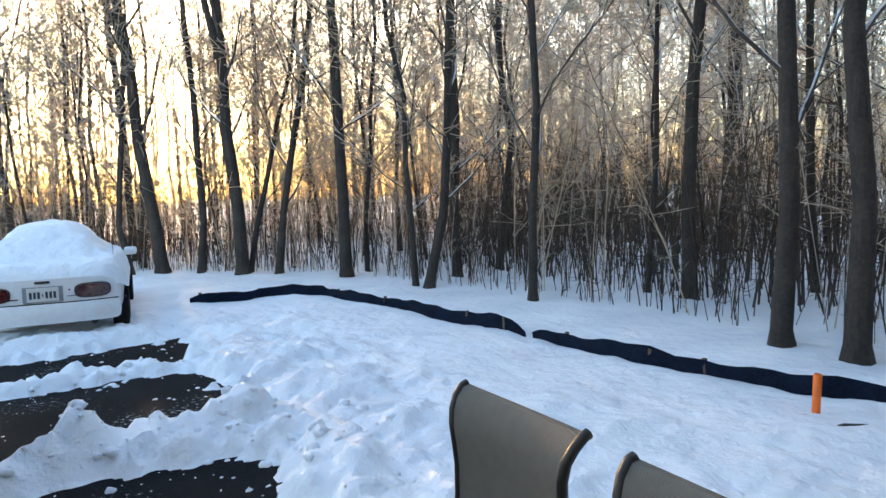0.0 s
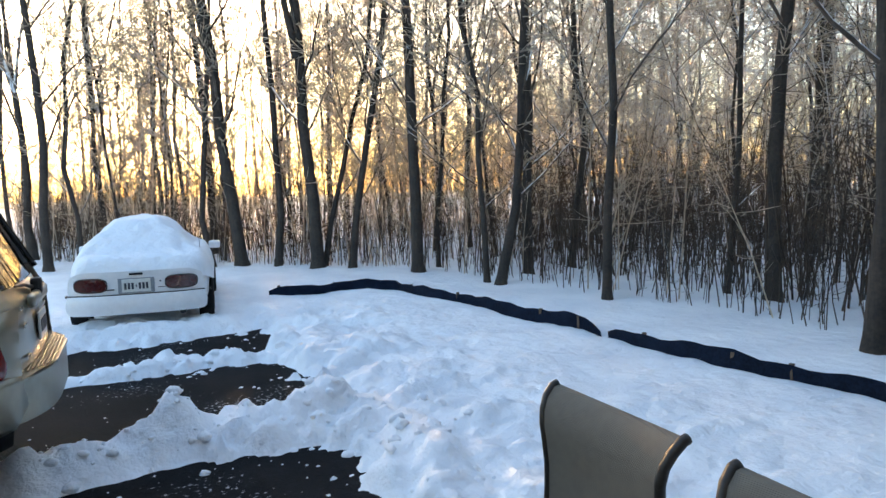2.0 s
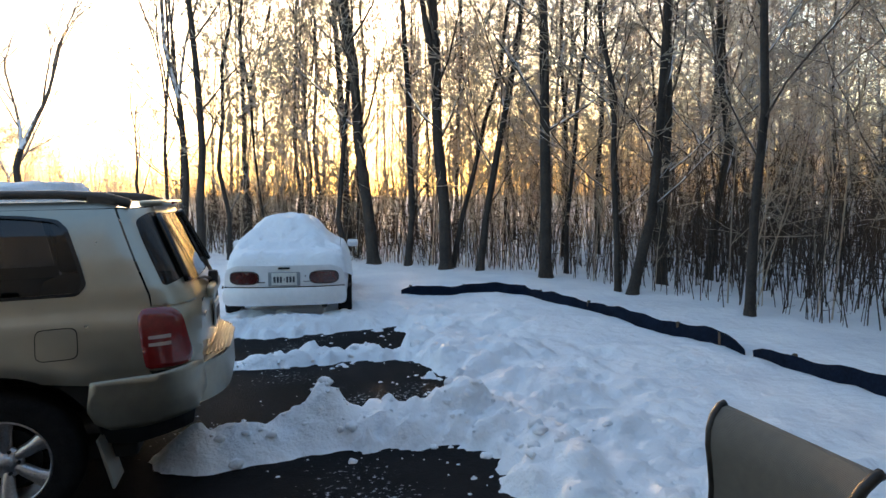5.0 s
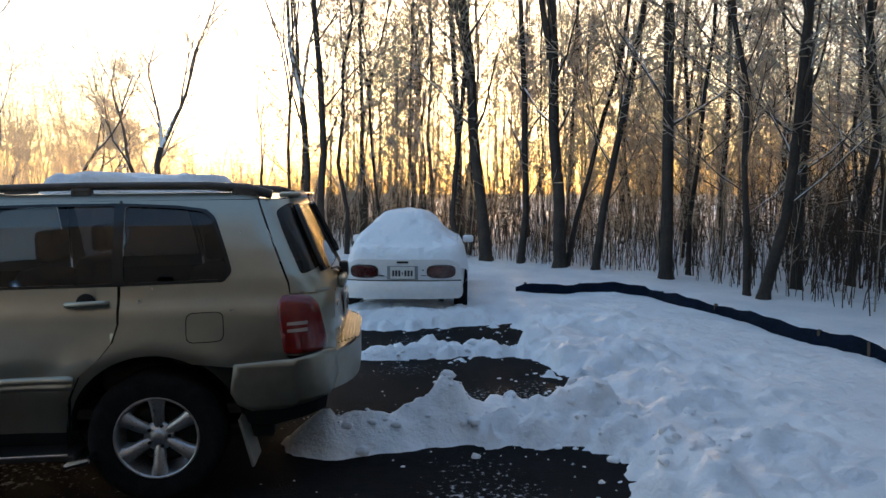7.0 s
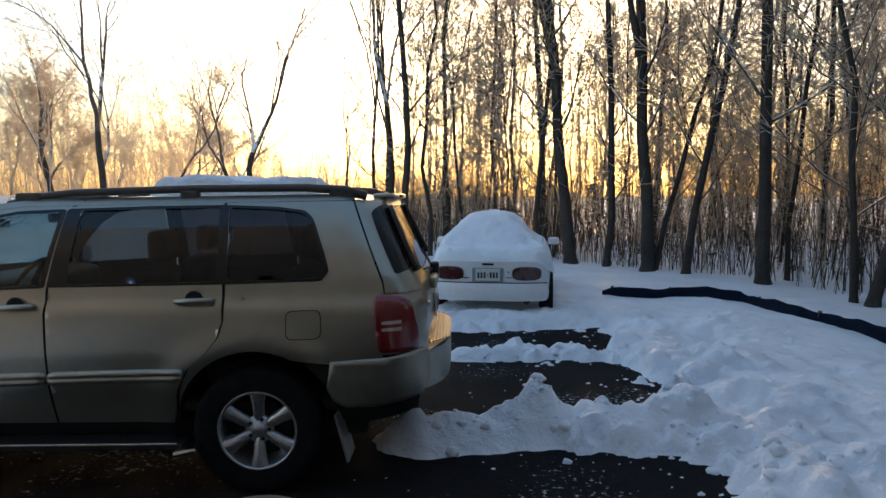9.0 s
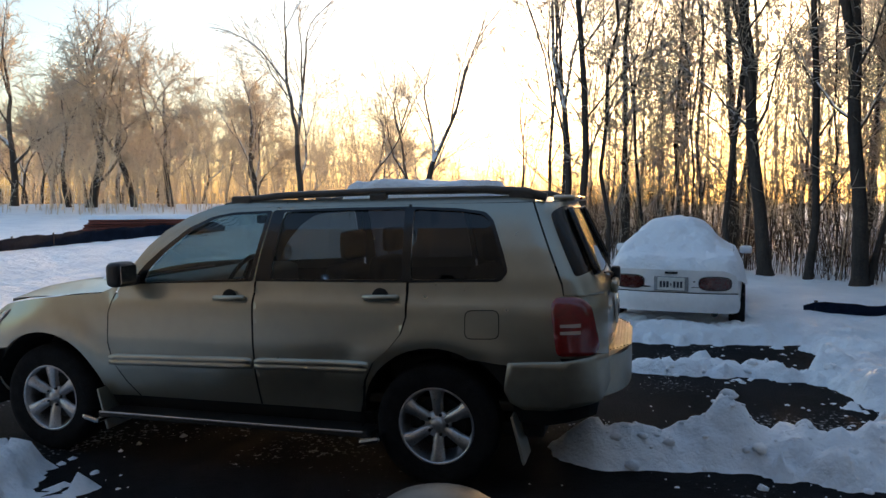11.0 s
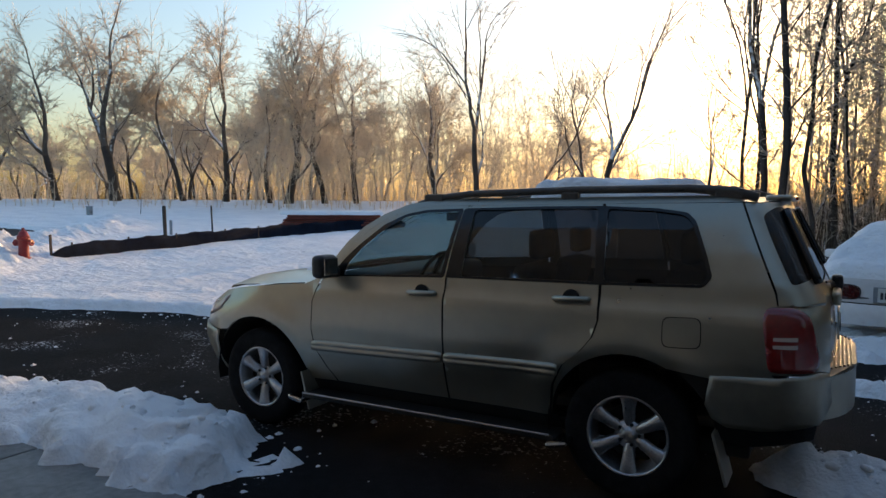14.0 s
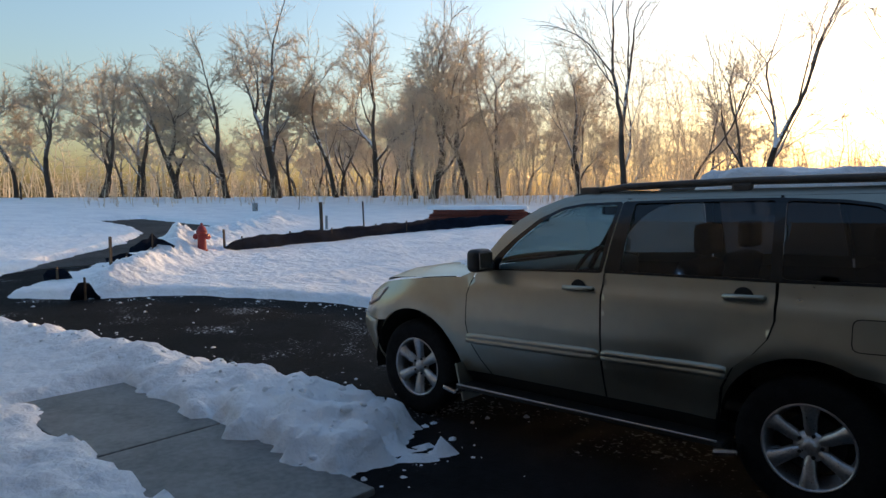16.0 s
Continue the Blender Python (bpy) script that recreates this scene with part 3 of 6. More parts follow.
def ground_at(x, y):
    return float(snow_z(np.array([x]), np.array([y]))[0])


# trees at the edge of the wood: foot, lean, radius, height, forked
EDGE_TREES = [
    (3.83, 11.86, -0.105, 0.015, 0.14, 15, 0), (4.44, 11.25, -0.03, 0.0, 0.08, 13, 0), (4.97, 10.31, -0.01, 0.0, 0.135, 15, 1),
    (5.27, 10.41, 0.17, -0.04, 0.06, 11, 0), (5.69, 9.73, 0.11, -0.03, 0.08, 13, 0), (6.64, 8.40, -0.07, 0.03, 0.12, 15, 0),
    (6.93, 5.91, 0.085, -0.05, 0.085, 14, 0), (6.91, 6.22, -0.04, 0.02, 0.055, 11, 0), (8.04, 6.66, 0.02, -0.01, 0.095, 15, 0),
    (7.37, 3.67, 0.01, -0.01, 0.065, 14, 0), (9.04, 2.33, -0.01, 0.01, 0.10, 15, 0), (14.46, 5.87, -0.01, 0.02, 0.15, 16, 0),
    (7.49, 0.04, -0.01, 0.01, 0.095, 15, 0), (7.52, -0.64, 0.0, 0.01, 0.105, 15, 1), (7.19, 8.75, 0.03, -0.01, 0.05, 12, 0),
    (9.03, 6.90, 0.01, -0.01, 0.07, 13, 0), (8.99, 3.05, 0.02, -0.02, 0.045, 11, 0), (10.59, 1.60, 0.0, 0.0, 0.065, 13, 0),
    (3.53, 15.65, -0.02, 0.0, 0.11, 15, 0), (3.22, 12.21, -0.07, 0.0, 0.07, 12, 0), (-0.14, 13.29, -0.02, 0.0, 0.10, 14, 0),
    (0.39, 13.60, -0.03, 0.0, 0.06, 12, 0), (0.75, 16.34, 0.02, 0.0, 0.08, 13, 0),
]
for i, (x, y, lx, ly, r, h, fk) in enumerate(EDGE_TREES):
    grow("tree", "bare dark-barked tree with iced twigs at the wood's edge", 100 + i, TWIG, (x, y, ground_at(x, y)), "trees at the wood's edge",
         height=h, r0=r, lean=(lx, ly), start=0.10 if r < 0.1 else 0.16, limbs=26, stout=0.3, seconds=6, twigs=11, spread=0.2, up=0.9, fork=bool(fk), twig_r=0.0055, bent=False)

# lone and far trees across the field: foot, lean, radius, height
FIELD_TREES = [
    (-13.73, 24.78, 0.04, 0.02, 0.15, 10.5), (-6.84, 23.26, -0.04, -0.01, 0.14, 9.0), (-7.5, 23.06, -0.28, -0.08, 0.09, 6.5),
    (-13.02, 29.53, -0.05, -0.02, 0.08, 8.5), (-3.55, 26.03, -0.10, -0.01, 0.07, 8.0), (-16.47, 25.54, -0.14, -0.08, 0.11, 7.5),
    (-0.73, 16.31, 0.0, 0.0, 0.10, 14.0), (-41.0, 9.8, 0.01, 0.02, 0.17, 9.5), (-40.2, 12.2, 0.0, 0.0, 0.17, 8.6),
    (-39.3, 14.3, -0.05, -0.05, 0.15, 9.0), (-36.7, 15.1, 0.0, 0.0, 0.19, 8.8), (-35.4, 17.5, -0.08, -0.14, 0.19, 10.0),
    (-33.9, 19.9, 0.01, 0.01, 0.27, 12.3), (-31.8, 22.8, 0.0, 0.0, 0.15, 10.5), (-30.3, 24.5, 0.01, 0.01, 0.19, 11.8),
    (-27.1, 24.95, -0.16, -0.15, 0.13, 9.0), (-26.4, 25.6, -0.05, -0.05, 0.25, 11.0), (-24.8, 27.0, -0.04, -0.03, 0.18, 11.5),
    (-23.4, 28.1, -0.03, -0.02, 0.16, 10.8), (-18.5, 29.0, -0.2, -0.11, 0.13, 8.5), (-43.4, 8.8, -0.01, -0.02, 0.14, 8.5),
]
for i, (x, y, lx, ly, r, h) in enumerate(FIELD_TREES):
    far = x < -17
    spread_tree("tree", "frost-covered bare tree with a spreading crown across the field" if far else "slim bare tree with icy branches against the bright sky", 300 + i,
                (x, y, float(base_z(np.array([x]), np.array([y]))[0])), "trees across the field", h, r, (lx, ly), depth=5 if far else 4, start=0.27 if far else 0.33,
                angle=1.0 if far else 0.62, twigs=11 if far else 6, twig_r=0.009 if far else 0.007)

# the wood behind: a few grown trees copied about
rng = random.Random(5)
STOCK = []
for k in range(7):
    STOCK.append(grow("tree", "bare tree in the depth of the icy wood", 500 + k, TWIG, (-60 - 3 * k, -60, -30), "trees of the wood", height=rng.uniform(13, 17), r0=rng.uniform(0.035, 0.075),
                      lean=(rng.uniform(-0.04, 0.04), rng.uniform(-0.04, 0.04)), start=0.06, limbs=19, seconds=5, twigs=8, spread=0.22, fork=k % 3 == 0, twig_r=0.0065, bent=False))
STOCK_FAR = []
for k in range(5):
    STOCK_FAR.append(spread_tree("tree", "frosted bare tree in the far tree line", 600 + k, (-60 - 3 * k, -70, -30), "trees of the far line", rng.uniform(8.5, 11.5), rng.uniform(0.10, 0.16),
                                 (rng.uniform(-0.1, 0.1), rng.uniform(-0.1, 0.1)), depth=5, start=0.25, twigs=6, twig_r=0.012))
placed = [(t[0], t[1]) for t in EDGE_TREES + FIELD_TREES]


def edge_y(x):
    """The wood's near edge: y above which trees stand, for a given x."""
    return float(np.interp(x, [-1.5, 0.5, 3.5, 5.0, 6.6, 7.2, 7.9, 8.6], [17.5, 15.0, 12.6, 11.0, 9.4, 7.0, 2.5, -4.0]))


def scatter(stock, count, inside, apart, xr, yr, s0, s1, first):
    made = 0
    for _ in range(count * 60):
        if made >= count:
            break
        x, y = rng.uniform(*xr), rng.uniform(*yr)
        if not inside(x, y) or any((x - a) ** 2 + (y - b) ** 2 < apart**2 for a, b in placed):
            continue
        placed.append((x, y))
        src = stock[made % len(stock)]
        s = rng.uniform(s0, s1)
        m = pose(x, y, float(base_z(np.array([x]), np.array([y]))[0]), 0, 0, rng.uniform(0, 360)) @ Matrix.Diagonal((s, s, s * rng.uniform(0.9, 1.1), 1))
        if made < len(stock) and first:
            src.matrix_world = m
        else:
            cp = copy_thing(src, m)
            cp.scale = (s, s, s)
        made += 1


scatter(STOCK, 155, lambda x, y: x > -1.5 and y > edge_y(x) + 0.4 and math.hypot(x, y) < 56 and rng.random() < (26 if x > 9 else 20) / (math.hypot(x, y) + 6), 1.0, (-1.5, 42), (-6, 55), 0.8, 1.2, True)
# extra trees added in the sun's line to keep the yard shaded
scatter(STOCK, 34, lambda x, y: abs(x - 2.5 - 0.11 * y) < 8 and y > edge_y(x) + 2, 1.0, (-1.5, 16), (24, 62), 0.9, 1.3, False)
scatter(STOCK, 12, lambda x, y: y < x * 0.9, 1.0, (10, 34), (-7, 16), 0.9, 1.25, False)
scatter(STOCK_FAR, 62, lambda x, y: (x < -17 and y > 0.55 * (-x) - 11 + 18 * (x > -24) and math.hypot(x, y) > 42 and y < 60), 1.8, (-75, -15), (-2, 60), 0.85, 1.2, True)


# thickets of brush on the wood's floor, and the far woods that close the view
def brush(name, label, count, place, h0, h1, r, side_twigs, material, seed, fine=0, spread=0.16):
    """Many bare stems with side twigs, and finer twigs on those, as one mesh."""
    g = random.Random(seed)
    q = np.random.default_rng(seed)
    xy = np.array([place(g) for _ in range(count)])
    foot = np.column_stack([xy, base_z(xy[:, 0], xy[:, 1]) + 0.02])
    h = q.uniform(h0, h1, count)[:, None]
    lean = np.column_stack([q.normal(0, spread, count), q.normal(0, spread, count), np.ones(count)]) * h
    kink = lambda n, s: np.column_stack([q.normal(0, s, n), q.normal(0, s, n), np.zeros(n)])
    stem = np.stack([foot, foot + lean * 0.33 * [0.7, 0.7, 1] + kink(count, 0.02) * h, foot + lean * 0.66 * [0.85, 0.85, 1] + kink(count, 0.02) * h, foot + lean], 1)
    k = r * q.uniform(0.6, 1.5, count)
    lots = [sticks(stem, k[:, None] * np.array([1.0, 0.8, 0.55, 0.25]))]

    def shoots(src, per, wide, rad, lo):
        """Twigs that leave the given lines."""
        n = len(src) * per
        i = np.repeat(np.arange(len(src)), per)
        f = q.uniform(lo, 0.98, n) * (src.shape[1] - 1)
        j = np.minimum(f.astype(int), src.shape[1] - 2)
        a = src[i, j] + (src[i, j + 1] - src[i, j]) * (f - j)[:, None]
        e = np.column_stack([q.normal(0, 0.5, n), q.normal(0, 0.5, n), q.uniform(-0.1, 0.8, n)]) * wide[i][:, None]
        line = np.stack([a, a + e * 0.5 + q.normal(0, 0.05, e.shape) * wide[i][:, None], a + e], 1)
        lots.append(sticks(line, rad[i][:, None] * np.array([1.0, 0.85, 0.5])))
        return line, wide[i], rad[i]

    line, wide, rad = shoots(stem, side_twigs, h[:, 0] * 0.22, k * 0.45, 0.2)
    if fine:
        shoots(line, fine, wide * 0.45, rad * 0.6, 0.15)
    vs = np.concatenate([v for v, _ in lots])
    off = np.cumsum([0] + [len(v) for v, _ in lots])
    ob = quad_mesh(name, vs, np.concatenate([f + o for (_, f), o in zip(lots, off)]), material)
    return tagged(ob, label, "brush", kind="stuff")


def in_wood(g, depth, lo=-1.5, hi=24):
    """A spot in the wood, thickest near its edge."""
    while True:
        x = g.uniform(lo, hi)
        y = edge_y(x) + depth * g.random() ** 1.5 - 0.2
        if x > 8.6:
            y = g.uniform(-6, 22)
        if -7 < y < 40 and (x < 8.6 or g.random() < 12 / (x + 4)):
            return x, y


brush("undergrowth", "thicket of bare brown saplings and briars in snow", 4200, lambda g: in_wood(g, 13), 0.5, 2.8, 0.007, 6, BRUSH, 11)
brush("iced_saplings", "slender ice-coated saplings among the trunks", 520, lambda g: in_wood(g, 20), 1.6, 6.0, 0.010, 16, TWIG, 12, 3)
sector = lambda g, a0, a1, d0, d1: (lambda a, d: (1.2 + d * math.sin(a), -3.7 + d * math.cos(a)))(radians(g.uniform(a0, a1)), g.uniform(d0, d1))
brush("golden_thicket", "thicket of tall ice-cased saplings glowing against the sun", 420, lambda g: sector(g, -46, -21, 33, 56), 2.5, 8.5, 0.017, 18, TWIG_FAR_HAZED, 16, 2)
brush("sunlit_scrub", "low icy scrub in front of the bright sky", 300, lambda g: sector(g, -24, 3, 28, 52), 0.8, 3.6, 0.016, 16, TWIG_FAR_HAZED, 17, 2)
brush("wood_screen", "mesh of iced branches filling the wood's depth", 260, lambda g: sector(g, 17, 36, 22, 50), 3.0, 11.0, 0.020, 22, TWIG, 18, 2, 0.22)
brush("frosted_screen", "pale frosted branches filling the wood's upper storey", 330, lambda g: sector(g, 33, 80, 15, 42), 4.0, 12.0, 0.016, 22, TWIG_FROST, 19, 2, 0.24)
brush("field_brush", "low frosted brush along the field's far edge", 900, lambda g: (lambda a, d: (1.2 - d * math.sin(a), -3.7 + d * math.cos(a)))(g.uniform(0.05, 1.25), g.uniform(34, 58)), 0.4, 1.7, 0.014, 14, TWIG_FAR_HAZED, 13)
brush("far_wood", "line of distant bare woods, haze put into their pale colour", 1600, lambda g: (lambda a, d: (1.2 - d * math.sin(a), -3.7 + d * math.cos(a)))(g.uniform(-1.7, 1.7), g.uniform(75, 170)), 3.0, 11.0, 0.06, 12, TWIG_FAR_HAZED, 14)


def deep_wood(count, seed):
    """The dense inside of the wood: bare stems with their branches, too many to tell apart."""
    g = random.Random(seed)
    base = []
    for k in range(5):
        t = branchy(random.Random(900 + k), height=g.uniform(12, 16), r0=g.uniform(0.05, 0.085), lean=(g.uniform(-0.05, 0.05), g.uniform(-0.05, 0.05)), start=0.08, limbs=20, stout=0.36,
                    seconds=5, twigs=3, spread=0.2, up=0.85, twig_r=0.008, bent=False)
        vs, fs = [], []
        for v, f in t:
            o = len(vs)
            vs += [tuple(p) for p in v]
            fs += [tuple(i + o for i in q) for q in f]
        base.append((np.array(vs), fs))
    verts, faces, o, made = [], [], 0, 0
    while made < count:
        x, y = g.uniform(-1, 44), g.uniform(-10, 60)
        if y < edge_y(x) + 3.5 or math.hypot(x, y) > 62 or math.hypot(x - 1.2, y + 3.7) < 15:
            continue
        made += 1
        v, f = base[made % 5]
        a, s = g.uniform(0, 6.28), g.uniform(0.8, 1.2)
        c, d = math.cos(a) * s, math.sin(a) * s
        w = np.stack([v[:, 0] * c - v[:, 1] * d + x, v[:, 0] * d + v[:, 1] * c + y, v[:, 2] * s + float(base_z(np.array([x]), np.array([y]))[0])], 1)
        verts.append(w)
        faces += [tuple(i + o for i in q) for q in f]
        o += len(w)
    ob = mesh_part("deep_wood", np.concatenate(verts).tolist(), faces, BARK_LIMB)
    return tagged(ob, "dense inside of the icy wood, stem behind stem", "woods", kind="stuff")


deep_wood(80, 77)
brush("dark_thicket", "dark tangled thicket filling the wood's lower storey", 2600, lambda g: (lambda x: (x, g.uniform(-9, 4 + x * 0.7)))(9 + 24 * g.random() ** 1.4), 0.8, 3.2, 0.013, 8, BRUSH, 15)

# ---- the parked sport utility car ----
from mathutils.geometry import delaunay_2d_cdt

PAINT = mat("champagne_paint", (0.40, 0.38, 0.31), 0.33, 0.88, vary=0.05, scale=1.2, Coat_Weight=0.5, Coat_Roughness=0.12)
PAINT_LOW = mat("champagne_trim", (0.36, 0.342, 0.28), 0.38, 0.8, vary=0.10, scale=2.0)
BLACK_TRIM = mat("black_plastic", (0.012, 0.012, 0.013), 0.5, vary=0.3, scale=20)
GLOSS_BLACK = mat("gloss_black_border", (0.006, 0.006, 0.006), 0.15)
SEAM = mat("dark_inner_panel", (0.008, 0.008, 0.008), 0.8)
RUBBER = mat("tyre_rubber", (0.011, 0.011, 0.012), 0.9, Specular_IOR_Level=0.15, vary=0.4, scale=14, bump=0.4, bump_scale=60)
ALLOY = mat("alloy_wheel", (0.46, 0.46, 0.47), 0.32, 0.85, vary=0.2, scale=10)
CHROME = mat("worn_chrome", (0.62, 0.62, 0.62), 0.18, 1.0, vary=0.15, scale=14)
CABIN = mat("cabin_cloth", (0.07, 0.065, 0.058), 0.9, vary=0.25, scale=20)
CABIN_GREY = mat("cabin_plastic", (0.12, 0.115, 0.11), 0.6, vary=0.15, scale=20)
LAMP_RED = mat("lamp_red", (0.20, 0.009, 0.008), 0.2, vary=0.2, scale=30, Coat_Weight=0.8)
LAMP_CLEAR = mat("lamp_clear", (0.55, 0.42, 0.38), 0.15, vary=0.1, scale=30, Coat_Weight=0.8)
PLATE = mat("number_plate", (0.62, 0.63, 0.60), 0.45, vary=0.08, scale=20)
PLATE_INK = mat("plate_ink", (0.03, 0.035, 0.05), 0.5)


def glass_mat(name, tint):
    m = bpy.data.materials.new(name)
    m.use_nodes = True
    n, l = m.node_tree.nodes, m.node_tree.links
    n.remove(n["Principled BSDF"])
    t = n.new("ShaderNodeBsdfTransparent")
    t.inputs["Color"].default_value = (*tint, 1)
    g = n.new("ShaderNodeBsdfGlossy")
    g.inputs["Roughness"].default_value = 0.03
    lw = n.new("ShaderNodeLayerWeight")
    lw.inputs["Blend"].default_value = 0.5
    pw = n.new("ShaderNodeMath")
    pw.operation = "POWER"
    pw.inputs[1].default_value = 4.0
    l.new(lw.outputs["Facing"], pw.inputs[0])
    f = n.new("ShaderNodeMath")
    f.operation = "MULTIPLY_ADD"
    f.inputs[1].default_value, f.inputs[2].default_value = 0.75, 0.05
    l.new(pw.outputs[0], f.inputs[0])
    mx = n.new("ShaderNodeMixShader")
    l.new(f.outputs[0], mx.inputs[0])
    l.new(t.outputs[0], mx.inputs[1])
    l.new(g.outputs[0], mx.inputs[2])
    l.new(mx.outputs[0], n["Material Output"].inputs["Surface"])
    return m


GLASS = glass_mat("clear_glass", (0.36, 0.49, 0.52))
GLASS_REAR = glass_mat("tinted_door_glass", (0.15, 0.155, 0.16))
RAIL = mat("rail_coating", (0.07, 0.062, 0.055), 0.5, vary=0.25, scale=14)
GLASS_TINT = glass_mat("privacy_glass", (0.06, 0.055, 0.05))


def in_poly(p, poly):
    hit = False
    for (ax, ay), (bx, by) in zip(poly, poly[1:] + poly[:1]):
        if (ay > p[1]) != (by > p[1]) and p[0] < (bx - ax) * (p[1] - ay) / (by - ay) + ax:
            hit = not hit
    return hit


def rounded(poly, r=0.03, n=3):
    """A polygon with its corners rounded."""
    out = []
    for i, c in enumerate(poly):
        c = Vector(c)
        a, b = Vector(poly[i - 1]) - c, Vector(poly[(i + 1) % len(poly)]) - c
        k = min(r, a.length * 0.45, b.length * 0.45)
        p, q = c + a.normalized() * k, c + b.normalized() * k
        for s in range(n + 1):
            t = s / n
            out.append(tuple(p * (1 - t) ** 2 + c * 2 * t * (1 - t) + q * t * t))
    return out


def dense(poly, step):
    out = []
    for a, b in zip(poly, poly[1:] + poly[:1]):
        k = max(1, int(math.dist(a, b) / step))
        out += [(a[0] + (b[0] - a[0]) * i / k, a[1] + (b[1] - a[1]) * i / k) for i in range(k)]
    return out


def panel(outer, holes, place, step=0.06, thick=0.0, flat=False):
    """A sheet cut to an outline with holes in two coordinates and laid on a curved surface by place()."""
    loops = [dense(outer, step)] + [dense(h, step) for h in holes]
    verts, edges = [], []
    for lp in loops:
        o = len(verts)
        verts += [Vector(p) for p in lp]
        edges += [(o + i, o + (i + 1) % len(lp)) for i in range(len(lp))]
    lo = [min(p[k] for p in outer) for k in (0, 1)]
    hi = [max(p[k] for p in outer) for k in (0, 1)]
    for i in range(1, int((hi[0] - lo[0]) / step) + 1):
        for j in range(1, int((hi[1] - lo[1]) / step) + 1):
            p = (lo[0] + i * step, lo[1] + j * step)
            near = min(min((p[0] - q[0]) ** 2 + (p[1] - q[1]) ** 2 for q in lp) for lp in loops)
            if near > (step * 0.62) ** 2 and in_poly(p, outer) and not any(in_poly(p, h) for h in holes):
                verts.append(Vector(p))
    vs, _, fs, *_ = delaunay_2d_cdt(verts, edges, [], 0, 1e-5)
    bm = bmesh.new()
    bv = [bm.verts.new(place(v[0], v[1])) for v in vs]
    for f in fs:
        c = sum((vs[i] for i in f), Vector((0, 0))) / len(f)
        if in_poly(c, outer) and not any(in_poly(c, h) for h in holes):
            bm.faces.new([bv[i] for i in f])
    bmesh.ops.delete(bm, geom=[v for v in bm.verts if not v.link_faces], context="VERTS")
    bmesh.ops.dissolve_degenerate(bm, dist=2e-4, edges=bm.edges[:])
    if thick:
        # turn the rim inward, towards the middle plane or downward
        rim = [e for e in bm.edges if e.is_boundary]
        got = bmesh.ops.extrude_edge_only(bm, edges=rim)["geom"]
        for v in [g for g in got if isinstance(g, bmesh.types.BMVert)]:
            if flat:
                v.co.z -= thick
            else:
                v.co.y -= math.copysign(thick, v.co.y)
    return bm


SZ = [0.26, 0.36, 0.50, 0.62, 0.80, 0.95, 1.03, 1.05, 1.10, 1.14, 1.20, 1.35, 1.50, 1.58, 1.63, 1.66]
SW = [0.765, 0.812, 0.862, 0.897, 0.916, 0.915, 0.911, 0.905, 0.878, 0.872, 0.862, 0.805, 0.730, 0.685, 0.645, 0.60]


def x_tail(z):
    return float(np.interp(z, [0.3, 0.5, 0.8, 1.08, 1.62, 1.68], [0.90, 0.95, 0.955, 0.94, 0.70, 0.66]))


def x_nose(z):
    return float(np.interp(z, [0.28, 0.42, 0.60, 0.72, 0.86, 1.02, 1.2], [-3.44, -3.60, -3.63, -3.60, -3.52, -3.28, -3.0]))


def half_width(x, z):
    """Half the body's breadth at a length and height."""
    w = float(np.interp(z, SZ, SW))
    u = x - (x_tail(z) - 0.26)
    if u > 0:
        w -= 0.26 - math.sqrt(max(0.0, 0.26**2 - min(u, 0.26) ** 2))
    u = (x_nose(z) + 0.62) - x
    if u > 0:
        w -= 0.62 * 0.9 - 0.9 * math.sqrt(max(0.0, 0.62**2 - min(u, 0.62) ** 2))
    # swell over the wheels
    for hx in (0.0, -2.715):
        d = math.hypot(x - hx, z - 0.36)
        w += 0.018 * math.exp(-(((d - 0.5) / 0.1) ** 2))
    return w


# the windscreen pillar's outer edge, arching from the bonnet to the roof
PILLAR_X = [-2.12, -2.02, -1.94, -1.84, -1.70, -1.53, -1.30]
PILLAR_Z = [1.145, 1.27, 1.38, 1.475, 1.56, 1.625, 1.655]


def side(sign, out=0.0):
    return lambda x, z: (x, sign * (half_width(x, z) + out), z)


def belt(x):
    return float(np.interp(x, [-2.2, -1.12, -0.16, 0.41], [1.13, 1.155, 1.175, 1.205]))


def hood_z(x):
    return float(np.interp(x, [-3.5, -3.35, -3.15, -2.8, -2.45, -2.1], [0.86, 0.97, 1.05, 1.105, 1.14, 1.165]))


def arch(hx, a0, a1, r=0.445, n=16):
    return [(hx + r * math.cos(math.radians(a0 + (a1 - a0) * i / n)), 0.37 + r * 1.0 * math.sin(math.radians(a0 + (a1 - a0) * i / n))) for i in range(n + 1)]


